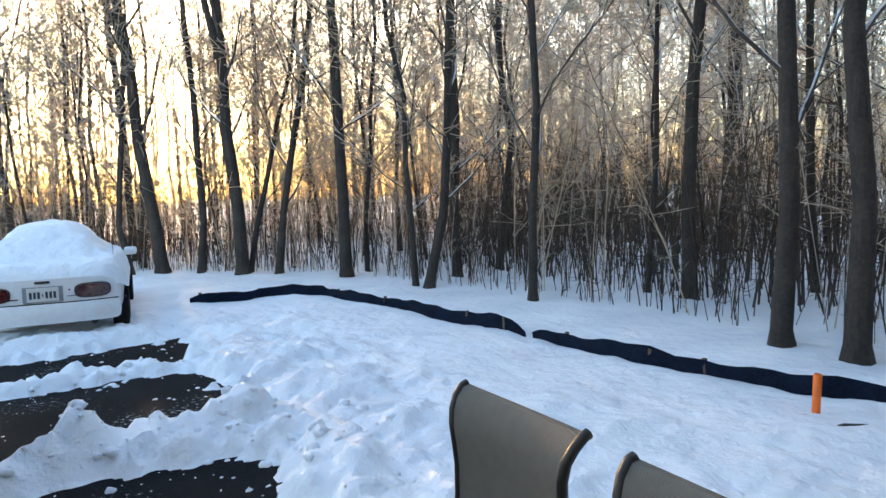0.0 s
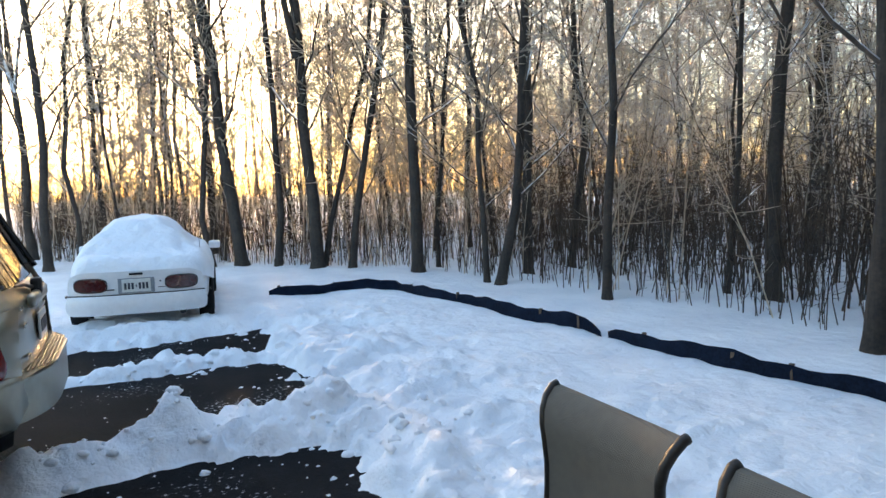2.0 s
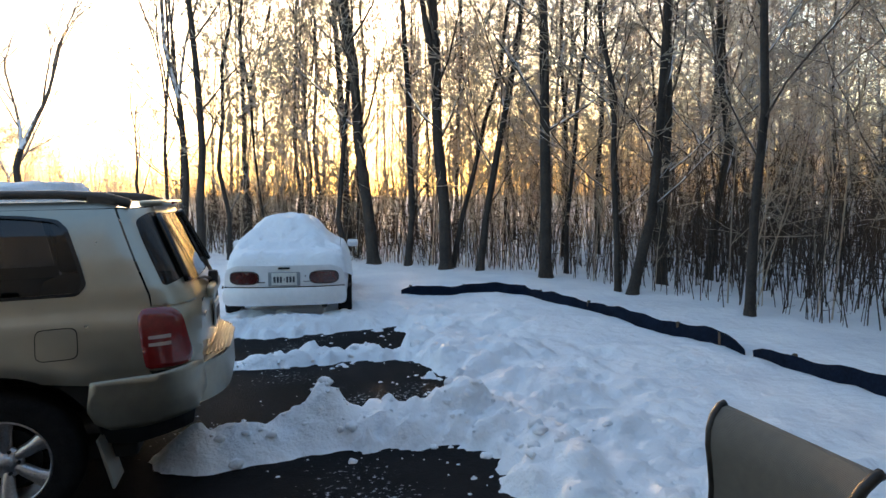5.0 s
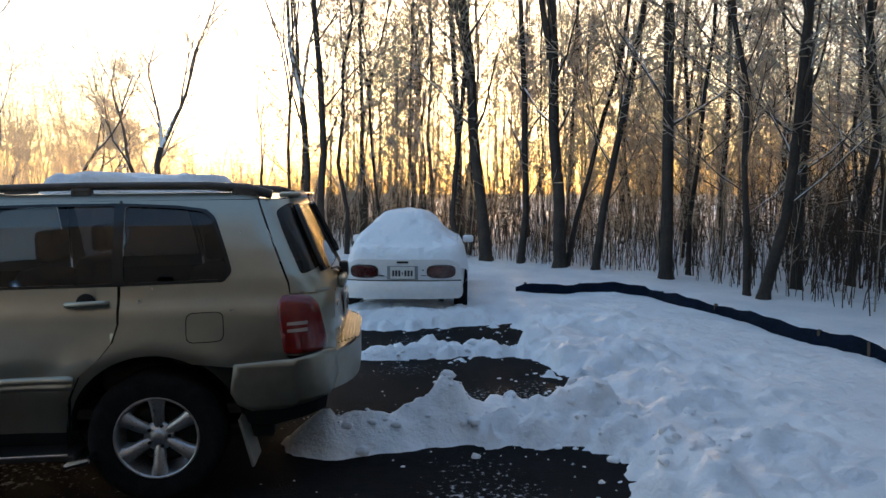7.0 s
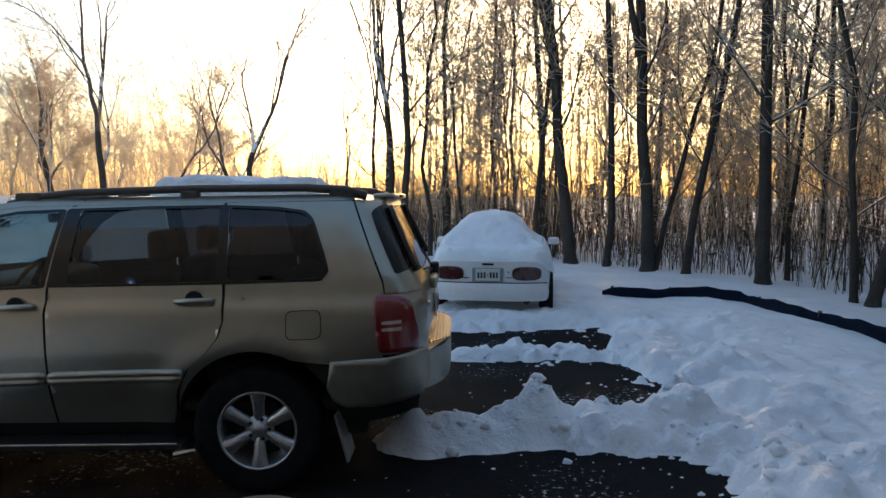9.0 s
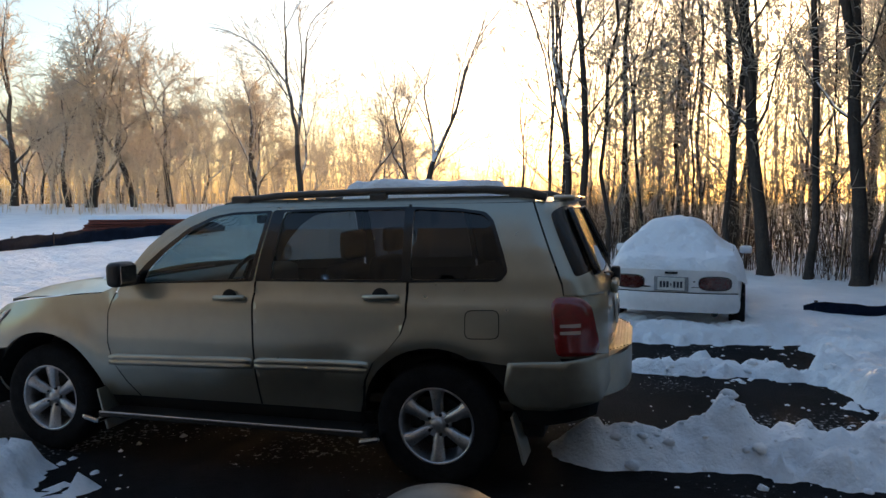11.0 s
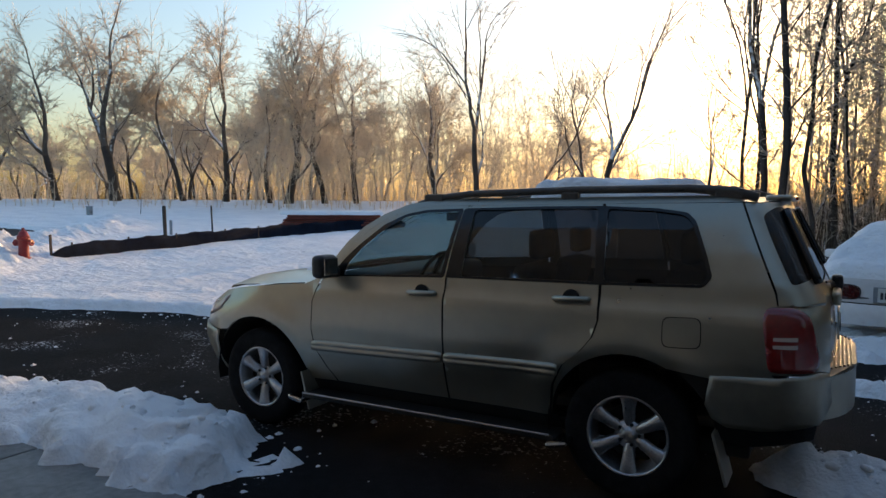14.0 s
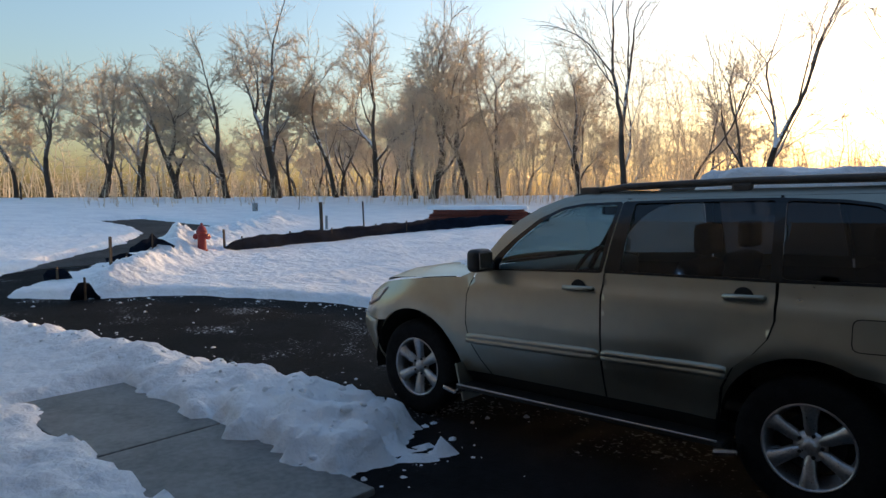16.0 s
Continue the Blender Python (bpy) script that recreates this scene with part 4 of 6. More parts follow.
def make_wheel(parent, loc, sign):
    """Tyre, alloy rim with six spokes, hub and brake disc."""
    w = thing("wheel", (0, 0, 0), "", "")
    for key in ("label", "category"):
        if key in w:
            del w[key]
    w.parent = parent
    w.location = loc
    prof = [(0.225, -0.10), (0.30, -0.112), (0.335, -0.105), (0.355, -0.08), (0.361, -0.04), (0.361, 0.04), (0.355, 0.08), (0.335, 0.105), (0.30, 0.112), (0.225, 0.10)]
    t = part("tyre", lathe(prof, 48, "y", False), RUBBER, w, smooth=True)
    rim = [(0.226, -0.09), (0.226, 0.085), (0.222, 0.098), (0.214, 0.098), (0.206, 0.085), (0.195, 0.03), (0.185, -0.07)]
    part("rim", lathe([(r, h * sign) for r, h in rim], 48, "y", False), ALLOY, w, smooth=True)
    part("brake_disc", lathe([(0.0, 0.0 * sign), (0.15, 0.0), (0.15, -0.02 * sign), (0.0, -0.02 * sign)], 32, "y"), DARK_STEEL, w)
    for k in range(6):
        a = math.radians(60 * k + 30)
        bm = bmesh.new()
        ring = []
        for r, hw, y0 in ((0.045, 0.022, 0.055), (0.09, 0.034, 0.072), (0.15, 0.037, 0.082), (0.195, 0.047, 0.088), (0.216, 0.062, 0.086)):
            row = []
            for s, dy in ((-1, -0.028), (-0.72, 0.0), (0, 0.004), (0.72, 0.0), (1, -0.028)):
                u, v = r, s * hw
                row.append(bm.verts.new((u * math.cos(a) - v * math.sin(a), sign * (y0 + dy), u * math.sin(a) + v * math.cos(a))))
            ring.append(row)
        for p, q in zip(ring, ring[1:]):
            for i in range(4):
                bm.faces.new((p[i], p[i + 1], q[i + 1], q[i]))
        part("spoke", bm, ALLOY, w, smooth=True)
    part("hub_cap", lathe([(0.0, 0.082 * sign), (0.025, 0.080 * sign), (0.034, 0.072 * sign), (0.040, 0.060 * sign), (0.078, 0.056 * sign), (0.082, 0.04 * sign)], 24, "y"), ALLOY, w, smooth=True)
    for k in range(5):
        a = math.radians(72 * k)
        bm = lathe([(0.0, 0.069 * sign), (0.009, 0.068 * sign), (0.010, 0.055 * sign)], 8, "y")
        bmesh.ops.translate(bm, vec=(0.058 * math.cos(a), 0, 0.058 * math.sin(a)), verts=bm.verts)
        part("wheel_nut", bm, DARK_STEEL, w)
    return w


def make_seat(parent, x, y):
    bm = join(box(0.50, 0.50, 0.16, (x, y, 0.62), 0.05), box(0.14, 0.48, 0.58, (x + 0.26, y, 0.95), 0.05, Matrix.Rotation(radians(14), 4, "Y")))
    s = part("seat", bm, CABIN, parent, smooth=True)
    part("headrest", box(0.10, 0.27, 0.19, (x + 0.36, y, 1.36), 0.045), CABIN, s, smooth=True)
    return s


def make_suv():
    car = thing("sport_utility_car", (0.0, 0.85, 0.0), "champagne metallic sport utility car with tinted rear windows, parked on asphalt", "car", ry=-0.85)
    for sign in (-1, 1):
        at = side(sign)
        # front wing with the A pillar
        top = [(x, hood_z(x) - 0.075) for x in np.linspace(-3.30, -2.25, 9)]
        wing = [(-2.03, 0.40), (-2.10, 0.50), (-2.173, 0.64), (-2.195, 0.76), (-2.180, 0.96), (-2.119, 1.118), (-2.080, 1.150)] + top[::-1] + [(-3.40, 0.84), (-3.56, 0.74), (-3.56, 0.715), (-3.10, 0.69)]
        wing += arch(-2.715, 140, 14)[1:] + [(-2.26, 0.40)]
        part("front_wing", panel(wing, [], at), PAINT, car, smooth=True)
        over = [(-1.965, 1.255), (-1.885, 1.365), (-1.785, 1.455), (-1.655, 1.535), (-1.50, 1.593), (-1.34, 1.612)]
        part("pillar", panel([(-2.07, 1.145)] + over + [(0.53, 1.618), (0.56, 1.655)] + list(zip(PILLAR_X, PILLAR_Z))[::-1], [], side(sign, 0.002)), PAINT, car, smooth=True)
        # doors
        d1 = [(-2.02, 0.40), (-2.09, 0.50), (-2.165, 0.64), (-2.187, 0.76), (-2.172, 0.96), (-2.11, 1.115), (-2.062, 1.143)] + over + [(-1.07, 1.612), (-1.135, 1.15), (-1.14, 0.40)]
        w1 = rounded([(-1.925, 1.150), (-1.895, 1.235), (-1.805, 1.338), (-1.66, 1.462), (-1.515, 1.540), (-1.37, 1.568), (-1.128, 1.576), (-1.165, 1.182)], 0.02)
        rim1 = rounded([(-2.03, 1.140), (-1.935, 1.262), (-1.83, 1.362), (-1.68, 1.487), (-1.52, 1.561), (-1.37, 1.586), (-1.10, 1.594), (-1.142, 1.166)], 0.02)
        door = part("door", panel(d1, [w1], at, 0.03), PAINT, car, smooth=True)
        part("window", panel(w1, [], side(sign, -0.012), 0.04), GLASS, door, "clear window glass", True).visible_shadow = False
        part("window_seal", panel(rim1, [w1], side(sign, 0.004), 0.05), GLOSS_BLACK, door)
        d2 = [(-1.128, 0.40), (-1.122, 1.15), (-1.058, 1.612), (-0.205, 1.615), (-0.165, 1.185), (-0.160, 0.98), (-0.190, 0.885), (-0.258, 0.80), (-0.36, 0.715), (-0.42, 0.60), (-0.46, 0.40)]
        w2 = rounded([(-1.025, 1.182), (-1.015, 1.583), (-0.222, 1.590), (-0.187, 1.188)], 0.02)
        w3 = rounded([(-0.135, 1.190), (-0.168, 1.588), (0.10, 1.573), (0.25, 1.552), (0.296, 1.512), (0.366, 1.335), (0.398, 1.235), (0.365, 1.198)], 0.025)
        band = rounded([(-1.130, 1.168), (-1.094, 1.594), (-0.60, 1.603), (-0.2, 1.603), (0.105, 1.588), (0.265, 1.566), (0.315, 1.52), (0.386, 1.34), (0.418, 1.235), (0.378, 1.183), (-0.16, 1.172)], 0.02)
        door2 = part("door", panel(d2, [w2], at, 0.03), PAINT, car, smooth=True)
        part("window", panel(w2, [], side(sign, -0.008), 0.04), GLASS_REAR, door2, "dark tinted window glass", True).visible_shadow = False
        part("window_band", panel(band, [w2, w3], side(sign, 0.004), 0.05), GLOSS_BLACK, car, "gloss black border round the rear side windows")
        # rear quarter
        q = [(-0.148, 1.185), (-0.188, 1.615), (0.528, 1.614), (0.60, 1.43), (0.705, 1.17), (0.715, 1.115), (0.70, 1.095), (0.69, 0.80), (0.72, 0.755), (0.43, 0.735)]
        q += arch(0.0, 54, 176)[1:] + [(-0.408, 0.60), (-0.350, 0.722), (-0.247, 0.808), (-0.178, 0.892), (-0.148, 0.985)]
        quarter = part("rear_quarter", panel(q, [w3], at, 0.03), PAINT, car, smooth=True)
        part("window", panel(w3, [], side(sign, -0.008), 0.04), GLASS_TINT, quarter, "dark tinted window glass", True).visible_shadow = False
        # rear corner, wrapped bumper and lamp
        corner = [(0.722, 1.115), (0.714, 1.175), (0.61, 1.43), (0.538, 1.614), (0.695, 1.615), (0.744, 1.52), (0.826, 1.33), (0.924, 1.11)]
        wrap = rounded([(0.625, 1.550), (0.680, 1.590), (0.708, 1.590), (0.735, 1.53), (0.799, 1.385), (0.864, 1.235), (0.775, 1.205), (0.668, 1.44)], 0.025)
        gate_corner = part("tailgate_corner", panel(corner, [wrap], side(sign, 0.001), 0.014), PAINT, car, smooth=True)
        part("window", panel(wrap, [], side(sign, -0.004), 0.014), GLASS_TINT, gate_corner, "dark glass wrapped round the tailgate's corner", True).visible_shadow = False
        edge = [(x_tail(z) + 0.004, sign * (half_width(x_tail(z) - 0.012, z) + 0.004), z) for z in np.linspace(1.215, 1.575, 9)]
        part("glass_border", tube_bm(edge, 0.021, 8), GLOSS_BLACK, gate_corner, smooth=True)
        lampo = rounded([(0.655, 1.06), (0.675, 1.106), (0.80, 1.108), (0.862, 1.065), (0.905, 0.85), (0.89, 0.80), (0.685, 0.798)], 0.035)
        lamp = part("tail_lamp", panel(lampo, [], side(sign, 0.014), 0.025, 0.012), LAMP_RED, car, "red tail lamp with clear bands", smooth=True)
        for z0 in (0.915, 0.952):
            part("reverse_lens", panel([(0.705, z0), (0.705, z0 + 0.016), (0.81, z0 + 0.020), (0.81, z0)], [], side(sign, 0.017), 0.02), LAMP_CLEAR, lamp)
        part("lamp_back", panel([(0.69, 1.11), (0.68, 0.78), (0.945, 0.78), (0.94, 1.11)], [], side(sign, -0.02), 0.025), PAINT, car, smooth=True)
        # lower rear bumper side
        bump = [(0.40, 0.60), (0.425, 0.752), (0.735, 0.772), (0.90, 0.798), (0.945, 0.785), (0.955, 0.62), (0.91, 0.535), (0.65, 0.488), (0.50, 0.49), (0.43, 0.53)]
        part("bumper_valance", panel([(0.44, 0.50), (0.50, 0.51), (0.65, 0.51), (0.90, 0.55), (0.88, 0.44), (0.60, 0.38), (0.47, 0.40)], [], side(sign, -0.02), 0.04), BLACK_TRIM, car)
        part("bumper_side", panel(bump, [], side(sign, 0.018), 0.03, 0.012), PAINT_LOW, car, smooth=True)
        fb = [(-3.10, 0.685), (-3.55, 0.71), (-3.615, 0.62), (-3.60, 0.46), (-3.44, 0.32), (-3.20, 0.30), (-3.14, 0.36), (-3.165, 0.46), (-3.13, 0.60)]
        part("bumper_side", panel(fb, [], side(sign, 0.012), 0.03, 0.01), PAINT_LOW, car, smooth=True)
        hl = rounded([(-3.02, 0.955), (-3.22, 0.90), (-3.50, 0.775), (-3.30, 0.775), (-3.12, 0.84)], 0.02)
        part("headlamp", panel(hl, [], side(sign, 0.006), 0.03, 0.01), LAMP_CLEAR, car, "clear headlamp", smooth=True)
        # mouldings, sill, step
        for nm, a, b in (("side_moulding", -2.178, -1.145), ("side_moulding", -1.122, -0.385)):
            bm = bmesh.new()
            rows = []
            for i in range(25):
                x = a + (b - a) * i / 24
                taper = min(1.0, 0.8 + i * 0.2, 0.8 + (24 - i) * 0.2)
                mid = 0.652 + 0.0185 * (x + 2.18)
                row = []
                for dz, o in ((0.040, -0.004), (0.032, 0.020), (0.008, 0.027), (0.003, 0.016), (-0.006, 0.026), (-0.034, 0.022), (-0.040, -0.004)):
                    z = mid + dz * taper
                    row.append(bm.verts.new((x, sign * (half_width(x, z) + o), z)))
                rows.append(row)
            for p, q2 in zip(rows, rows[1:]):
                for k in range(6):
                    bm.faces.new((p[k], p[k + 1], q2[k + 1], q2[k]))
            bm.faces.new(rows[0])
            bm.faces.new(rows[-1])
            part(nm, bm, PAINT, car, smooth=True)
        part("sill", panel([(-2.28, 0.395), (-0.42, 0.395), (-0.40, 0.27), (-2.26, 0.27)], [], side(sign, -0.01), 0.08, 0.02), BLACK_TRIM, car)
        yb = sign * 0.935
        step_bm = box(1.86, 0.17, 0.035, (-1.32, sign * 0.87, 0.30), 0.012)
        step = part("side_step", step_bm, BLACK_TRIM, car)
        part("step_trim", tube_bm([(-2.24, yb + sign * 0.02, 0.318), (-1.3, yb + sign * 0.025, 0.318), (-0.42, yb + sign * 0.02, 0.318)], 0.006, 8), ALLOY, step, "thin chrome strip")
        for ex in (-0.36, -2.27):
            part("step_end", box(0.13, 0.19, 0.035, (ex, sign * 0.915, 0.285), 0.016, Matrix.Rotation(radians(-12 if ex > -1 else 12), 4, "Y")), CHROME, step, "dull chrome end cap")
        for fx in (0.475, -2.235):
            part("mud_flap", box(0.016, 0.22, 0.27, (fx, sign * 0.83, 0.33), 0.006, Matrix.Rotation(radians(-14), 4, "Y")), PAINT_LOW, car)
        # handles, mirror, fuel lid
        for hx in (-1.29, -0.315):
            hz = belt(hx) - 0.085
            y = half_width(hx, hz)
            bm = tube_bm([(hx - 0.105, sign * (y + 0.004), hz), (hx - 0.085, sign * (y + 0.034), hz + 0.004), (hx + 0.06, sign * (y + 0.036), hz + 0.006), (hx + 0.095, sign * (y + 0.03), hz + 0.006), (hx + 0.105, sign * (y + 0.004), hz + 0.006)], [0.010, 0.016, 0.017, 0.017, 0.013], 8)
            h = part("door_handle", bm, PAINT, car, smooth=True)
            cup = lathe([(0.0, 0.003 * sign), (0.045, 0.003 * sign), (0.052, 0.0)], 20, "y")
            bmesh.ops.translate(cup, vec=(hx, sign * (y + 0.001), hz + 0.004), verts=cup.verts)
            part("handle_cup", cup, SEAM, h)
        bm = box(0.11, 0.17, 0.155, (0, 0, 0), 0.045, None, 4)
        bmesh.ops.translate(bm, vec=(-1.985, sign * 1.00, 1.215), verts=bm.verts)
        mir = part("wing_mirror", bm, BLACK_TRIM, car, "black door mirror", smooth=True)
        part("mirror_arm", box(0.09, 0.12, 0.06, (-2.0, sign * 0.91, 1.165), 0.02), BLACK_TRIM, mir)
        part("mirror_glass", box(0.006, 0.135, 0.11, (-1.929, sign * 1.00, 1.215), 0.002), CHROME, mir)
        if sign < 0:
            lid_o = rounded([(0.185, 1.03), (0.185, 0.872), (0.378, 0.876), (0.378, 1.036)], 0.04)
            lid_i = rounded([(0.190, 1.025), (0.190, 0.877), (0.373, 0.881), (0.373, 1.031)], 0.036)
            part("fuel_lid_gap", panel(lid_o, [lid_i], side(sign, 0.0015), 0.05), SEAM, car)
            part("fuel_lid", panel(lid_i, [], side(sign, 0.003), 0.05), PAINT, car, smooth=True)
        # roof rail with its feet
        yr = sign * 0.60
        pts = [(-1.48, sign * 0.615, 1.630), (-1.32, yr, 1.665), (-1.1, yr, 1.685), (-0.4, yr, 1.698), (0.25, yr, 1.694), (0.48, yr, 1.675), (0.60, sign * 0.605, 1.640)]
        bm = tube_bm(pts, [0.014, 0.021, 0.023, 0.023, 0.024, 0.028, 0.026], 8)
        rail = part("roof_rail", bm, RAIL, car, "dark grey roof rail", smooth=True)
        for fx in (-1.36, -0.42, 0.46):
            part("rail_foot", box(0.15 if fx != -0.42 else 0.11, 0.05, 0.06, (fx, yr, 1.660), 0.015), RAIL, rail)
        # inner liner behind the gaps and in the arches
        part("inner_panel", panel([(-3.3, 0.45), (-3.25, 0.85), (-2.2, 1.08), (0.6, 1.12), (0.62, 0.5), (0.43, 0.42)] + arch(0, 10, 170, 0.455) + [(-0.6, 0.36), (-2.1, 0.36)] + arch(-2.715, 10, 170, 0.455), [], side(sign, -0.025), 0.12), SEAM, car)
        for hx in (0.0, -2.715):
            bm = bmesh.new()
            pr = []
            for a in range(-10, 191, 10):
                c, s = math.cos(math.radians(a)), math.sin(math.radians(a))
                pr.append((bm.verts.new((hx + 0.46 * c, sign * 0.87, 0.37 + 0.46 * s)), bm.verts.new((hx + 0.46 * c, sign * 0.5, 0.37 + 0.46 * s))))
            for p, q2 in zip(pr, pr[1:]):
                bm.faces.new((p[0], q2[0], q2[1], p[1]))
            bm.faces.new([p[1] for p in pr])
            part("wheel_housing", bm, SEAM, car)
            make_wheel(car, (hx, sign * 0.785, 0.358), sign)
    # roof, bonnet, glass fore and aft
    part("roof", panel([(-1.40, -0.60), (-1.40, 0.60), (0.62, 0.60), (0.68, 0.45), (0.69, 0.0), (0.68, -0.45), (0.62, -0.60)], [],
                       lambda x, y: (x - 0.03 * (1 - (y / 0.6) ** 2) * (x < -1.3), y, 1.665 - 0.03 * (y / 0.6) ** 2 - 0.06 * max(0, -0.75 - x) ** 2 - 0.05 * max(0, x) ** 2), 0.1), PAINT, car, smooth=True)
    part("bonnet", panel([(-3.36, -0.55), (-3.42, 0.0), (-3.36, 0.55), (-3.16, 0.72), (-2.7, 0.83), (-2.13, 0.84), (-2.22, 0.0), (-2.13, -0.84), (-2.7, -0.83), (-3.16, -0.72)], [],
                         lambda x, y: (x, y, hood_z(x) + 0.01 - 0.085 * (abs(y) / 0.84) ** 3 + 0.012 * math.exp(-(((abs(y) - 0.45) / 0.1) ** 2))), 0.08), PAINT, car, smooth=True)

    def shield(u, v):
        """Windscreen by breadth u in -1..1 and height v in 0..1."""
        z = 1.14 + 0.505 * v
        hw = float(np.interp(z, SZ, SW)) - 0.035
        return (float(np.interp(z, PILLAR_Z, PILLAR_X)) - 0.14 * (1 - u * u) * (1 - 0.7 * v), u * hw, z + 0.03 * (1 - u * u) * (1 - 0.5 * v))

    part("windscreen", panel([(-0.97, 0.03), (0.97, 0.03), (0.97, 0.97), (-0.97, 0.97)], [], shield, 0.15), GLASS, car, "clear windscreen").visible_shadow = False
    part("screen_frame", panel([(-1.04, -0.02), (1.04, -0.02), (1.04, 1.02), (-1.04, 1.02)], [[(-0.95, 0.05), (0.95, 0.05), (0.95, 0.95), (-0.95, 0.95)]], shield, 0.15), PAINT, car, smooth=True)

    def back(y, z):
        return (x_tail(z) - 0.05 * (abs(y) / 0.62) ** 3 + 0.012, y, z)

    glass_o = rounded([(-0.60, 1.19), (0.60, 1.19), (0.455, 1.578), (-0.455, 1.578)], 0.03)
    gate = part("tailgate", panel([(-0.65, 0.78), (0.65, 0.78), (0.65, 1.11), (0.575, 1.33), (0.49, 1.52), (0.43, 1.63), (-0.43, 1.63), (-0.49, 1.52), (-0.575, 1.33), (-0.65, 1.11)], [glass_o], back, 0.06), PAINT, car, smooth=True)
    part("rear_window", panel(glass_o, [], lambda y, z: (back(y, z)[0] - 0.006, y, z), 0.05), GLASS_TINT, gate, "tinted rear window", True).visible_shadow = False
    part("spoiler", box(0.13, 0.92, 0.034, (0.685, 0, 1.638), 0.016), PAINT, gate, smooth=True)
    part("brake_light", box(0.02, 0.22, 0.018, (0.752, 0, 1.636), 0.004), LAMP_RED, gate)
    part("gate_handle", box(0.045, 0.62, 0.075, (0.965, 0, 1.095), 0.02), PAINT, gate, smooth=True)
    part("wiper", tube_bm([(0.945, -0.02, 1.145), (0.935, -0.25, 1.185), (0.915, -0.46, 1.20)], [0.014, 0.008, 0.006], 6), BLACK_TRIM, gate)
    part("wiper_motor", box(0.06, 0.07, 0.10, (0.965, -0.02, 1.15), 0.02), BLACK_TRIM, gate)
    for by, bz, bw in ((-0.48, 1.085, 0.10), (-0.44, 0.99, 0.11), (-0.46, 0.83, 0.09), (0.42, 0.99, 0.12)):
        part("badge", box(0.006, bw, 0.018, (x_tail(bz) + 0.0, by, bz), 0.002), CHROME, gate)
    pl = part("number_plate", box(0.012, 0.31, 0.155, (0.975, 0, 0.93), 0.003), PLATE, gate)
    for k in range(6):
        part("plate_bar", box(0.004, 0.03, 0.07, (0.984, -0.11 + 0.044 * k, 0.93)), PLATE_INK, pl)
    # bumpers
    bm = panel([(-0.77, 0.54), (0.77, 0.54), (0.77, 0.755), (-0.77, 0.755)], [], lambda y, z: (1.065 - 0.20 * (abs(y) / 0.77) ** 4 - 0.12 * max(0, 0.55 - z), y, z), 0.08)
    part("rear_bumper", bm, PAINT_LOW, car, smooth=True)
    part("bumper_tread", panel([(0.88, -0.78), (0.94, -0.72), (1.065, -0.3), (1.07, 0.3), (0.94, 0.72), (0.88, 0.78)], [], lambda x, y: (x, y, 0.758), 0.1, 0.015, True), PAINT_LOW, car)
    for k in range(7):
        part("tread_rib", box(0.010, 1.15 - 0.06 * k, 0.008, (0.93 + 0.019 * k, 0, 0.768), 0.002), PAINT_LOW, car)
    part("front_bumper", panel([(-0.52, 0.32), (0.52, 0.32), (0.52, 0.74), (-0.52, 0.74)], [], lambda y, z: (x_nose(z) - 0.02 + 0.03 * (y / 0.5) ** 2, y, z), 0.08), PAINT_LOW, car, smooth=True)
    grille = part("grille", panel([(-0.42, 0.75), (0.42, 0.75), (0.45, 0.93), (-0.45, 0.93)], [], lambda y, z: (x_nose(z) + 0.02, y, z), 0.08), BLACK_TRIM, car)
    for k in range(4):
        part("grille_bar", box(0.02, 0.86, 0.014, (x_nose(0.78 + 0.04 * k) + 0.005, 0, 0.78 + 0.04 * k), 0.004), CHROME, grille)
    part("floor_pan", box(3.9, 1.55, 0.08, (-1.35, 0, 0.34), 0.02), SEAM, car)
    # cabin
    part("cabin_floor", box(2.9, 1.5, 0.06, (-0.75, 0, 0.46), 0.02), CABIN, car)
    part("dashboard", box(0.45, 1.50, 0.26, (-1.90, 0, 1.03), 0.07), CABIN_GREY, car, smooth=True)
    sw = bmesh.new()
    vs, fs = tube([(0.185 * math.cos(a), 0.185 * math.sin(a), 0) for a in np.linspace(0, 2 * math.pi, 25)], 0.016, 6, cap=False)
    bv = [sw.verts.new(v) for v in vs]
    for f in fs:
        sw.faces.new([bv[i] for i in f])
    sw = join(sw, box(0.34, 0.05, 0.03, (0, 0, 0), 0.01), box(0.05, 0.18, 0.03, (0, -0.09, 0), 0.01))
    bmesh.ops.rotate(sw, cent=(0, 0, 0), matrix=Matrix.Rotation(radians(-62), 3, "Y") @ Matrix.Rotation(radians(90), 3, "Z"), verts=sw.verts)
    bmesh.ops.translate(sw, vec=(-1.52, -0.37, 1.12), verts=sw.verts)
    part("steering_wheel", sw, BLACK_TRIM, car, smooth=True)
    for y in (-0.38, 0.38):
        make_seat(car, -1.05, y)
        make_seat(car, -0.12, y)
    part("rear_mirror", box(0.03, 0.22, 0.06, (-1.55, 0, 1.53), 0.015), BLACK_TRIM, car)
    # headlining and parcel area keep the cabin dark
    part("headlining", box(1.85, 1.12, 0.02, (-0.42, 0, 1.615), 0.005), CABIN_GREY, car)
    return car


SUV = make_suv()


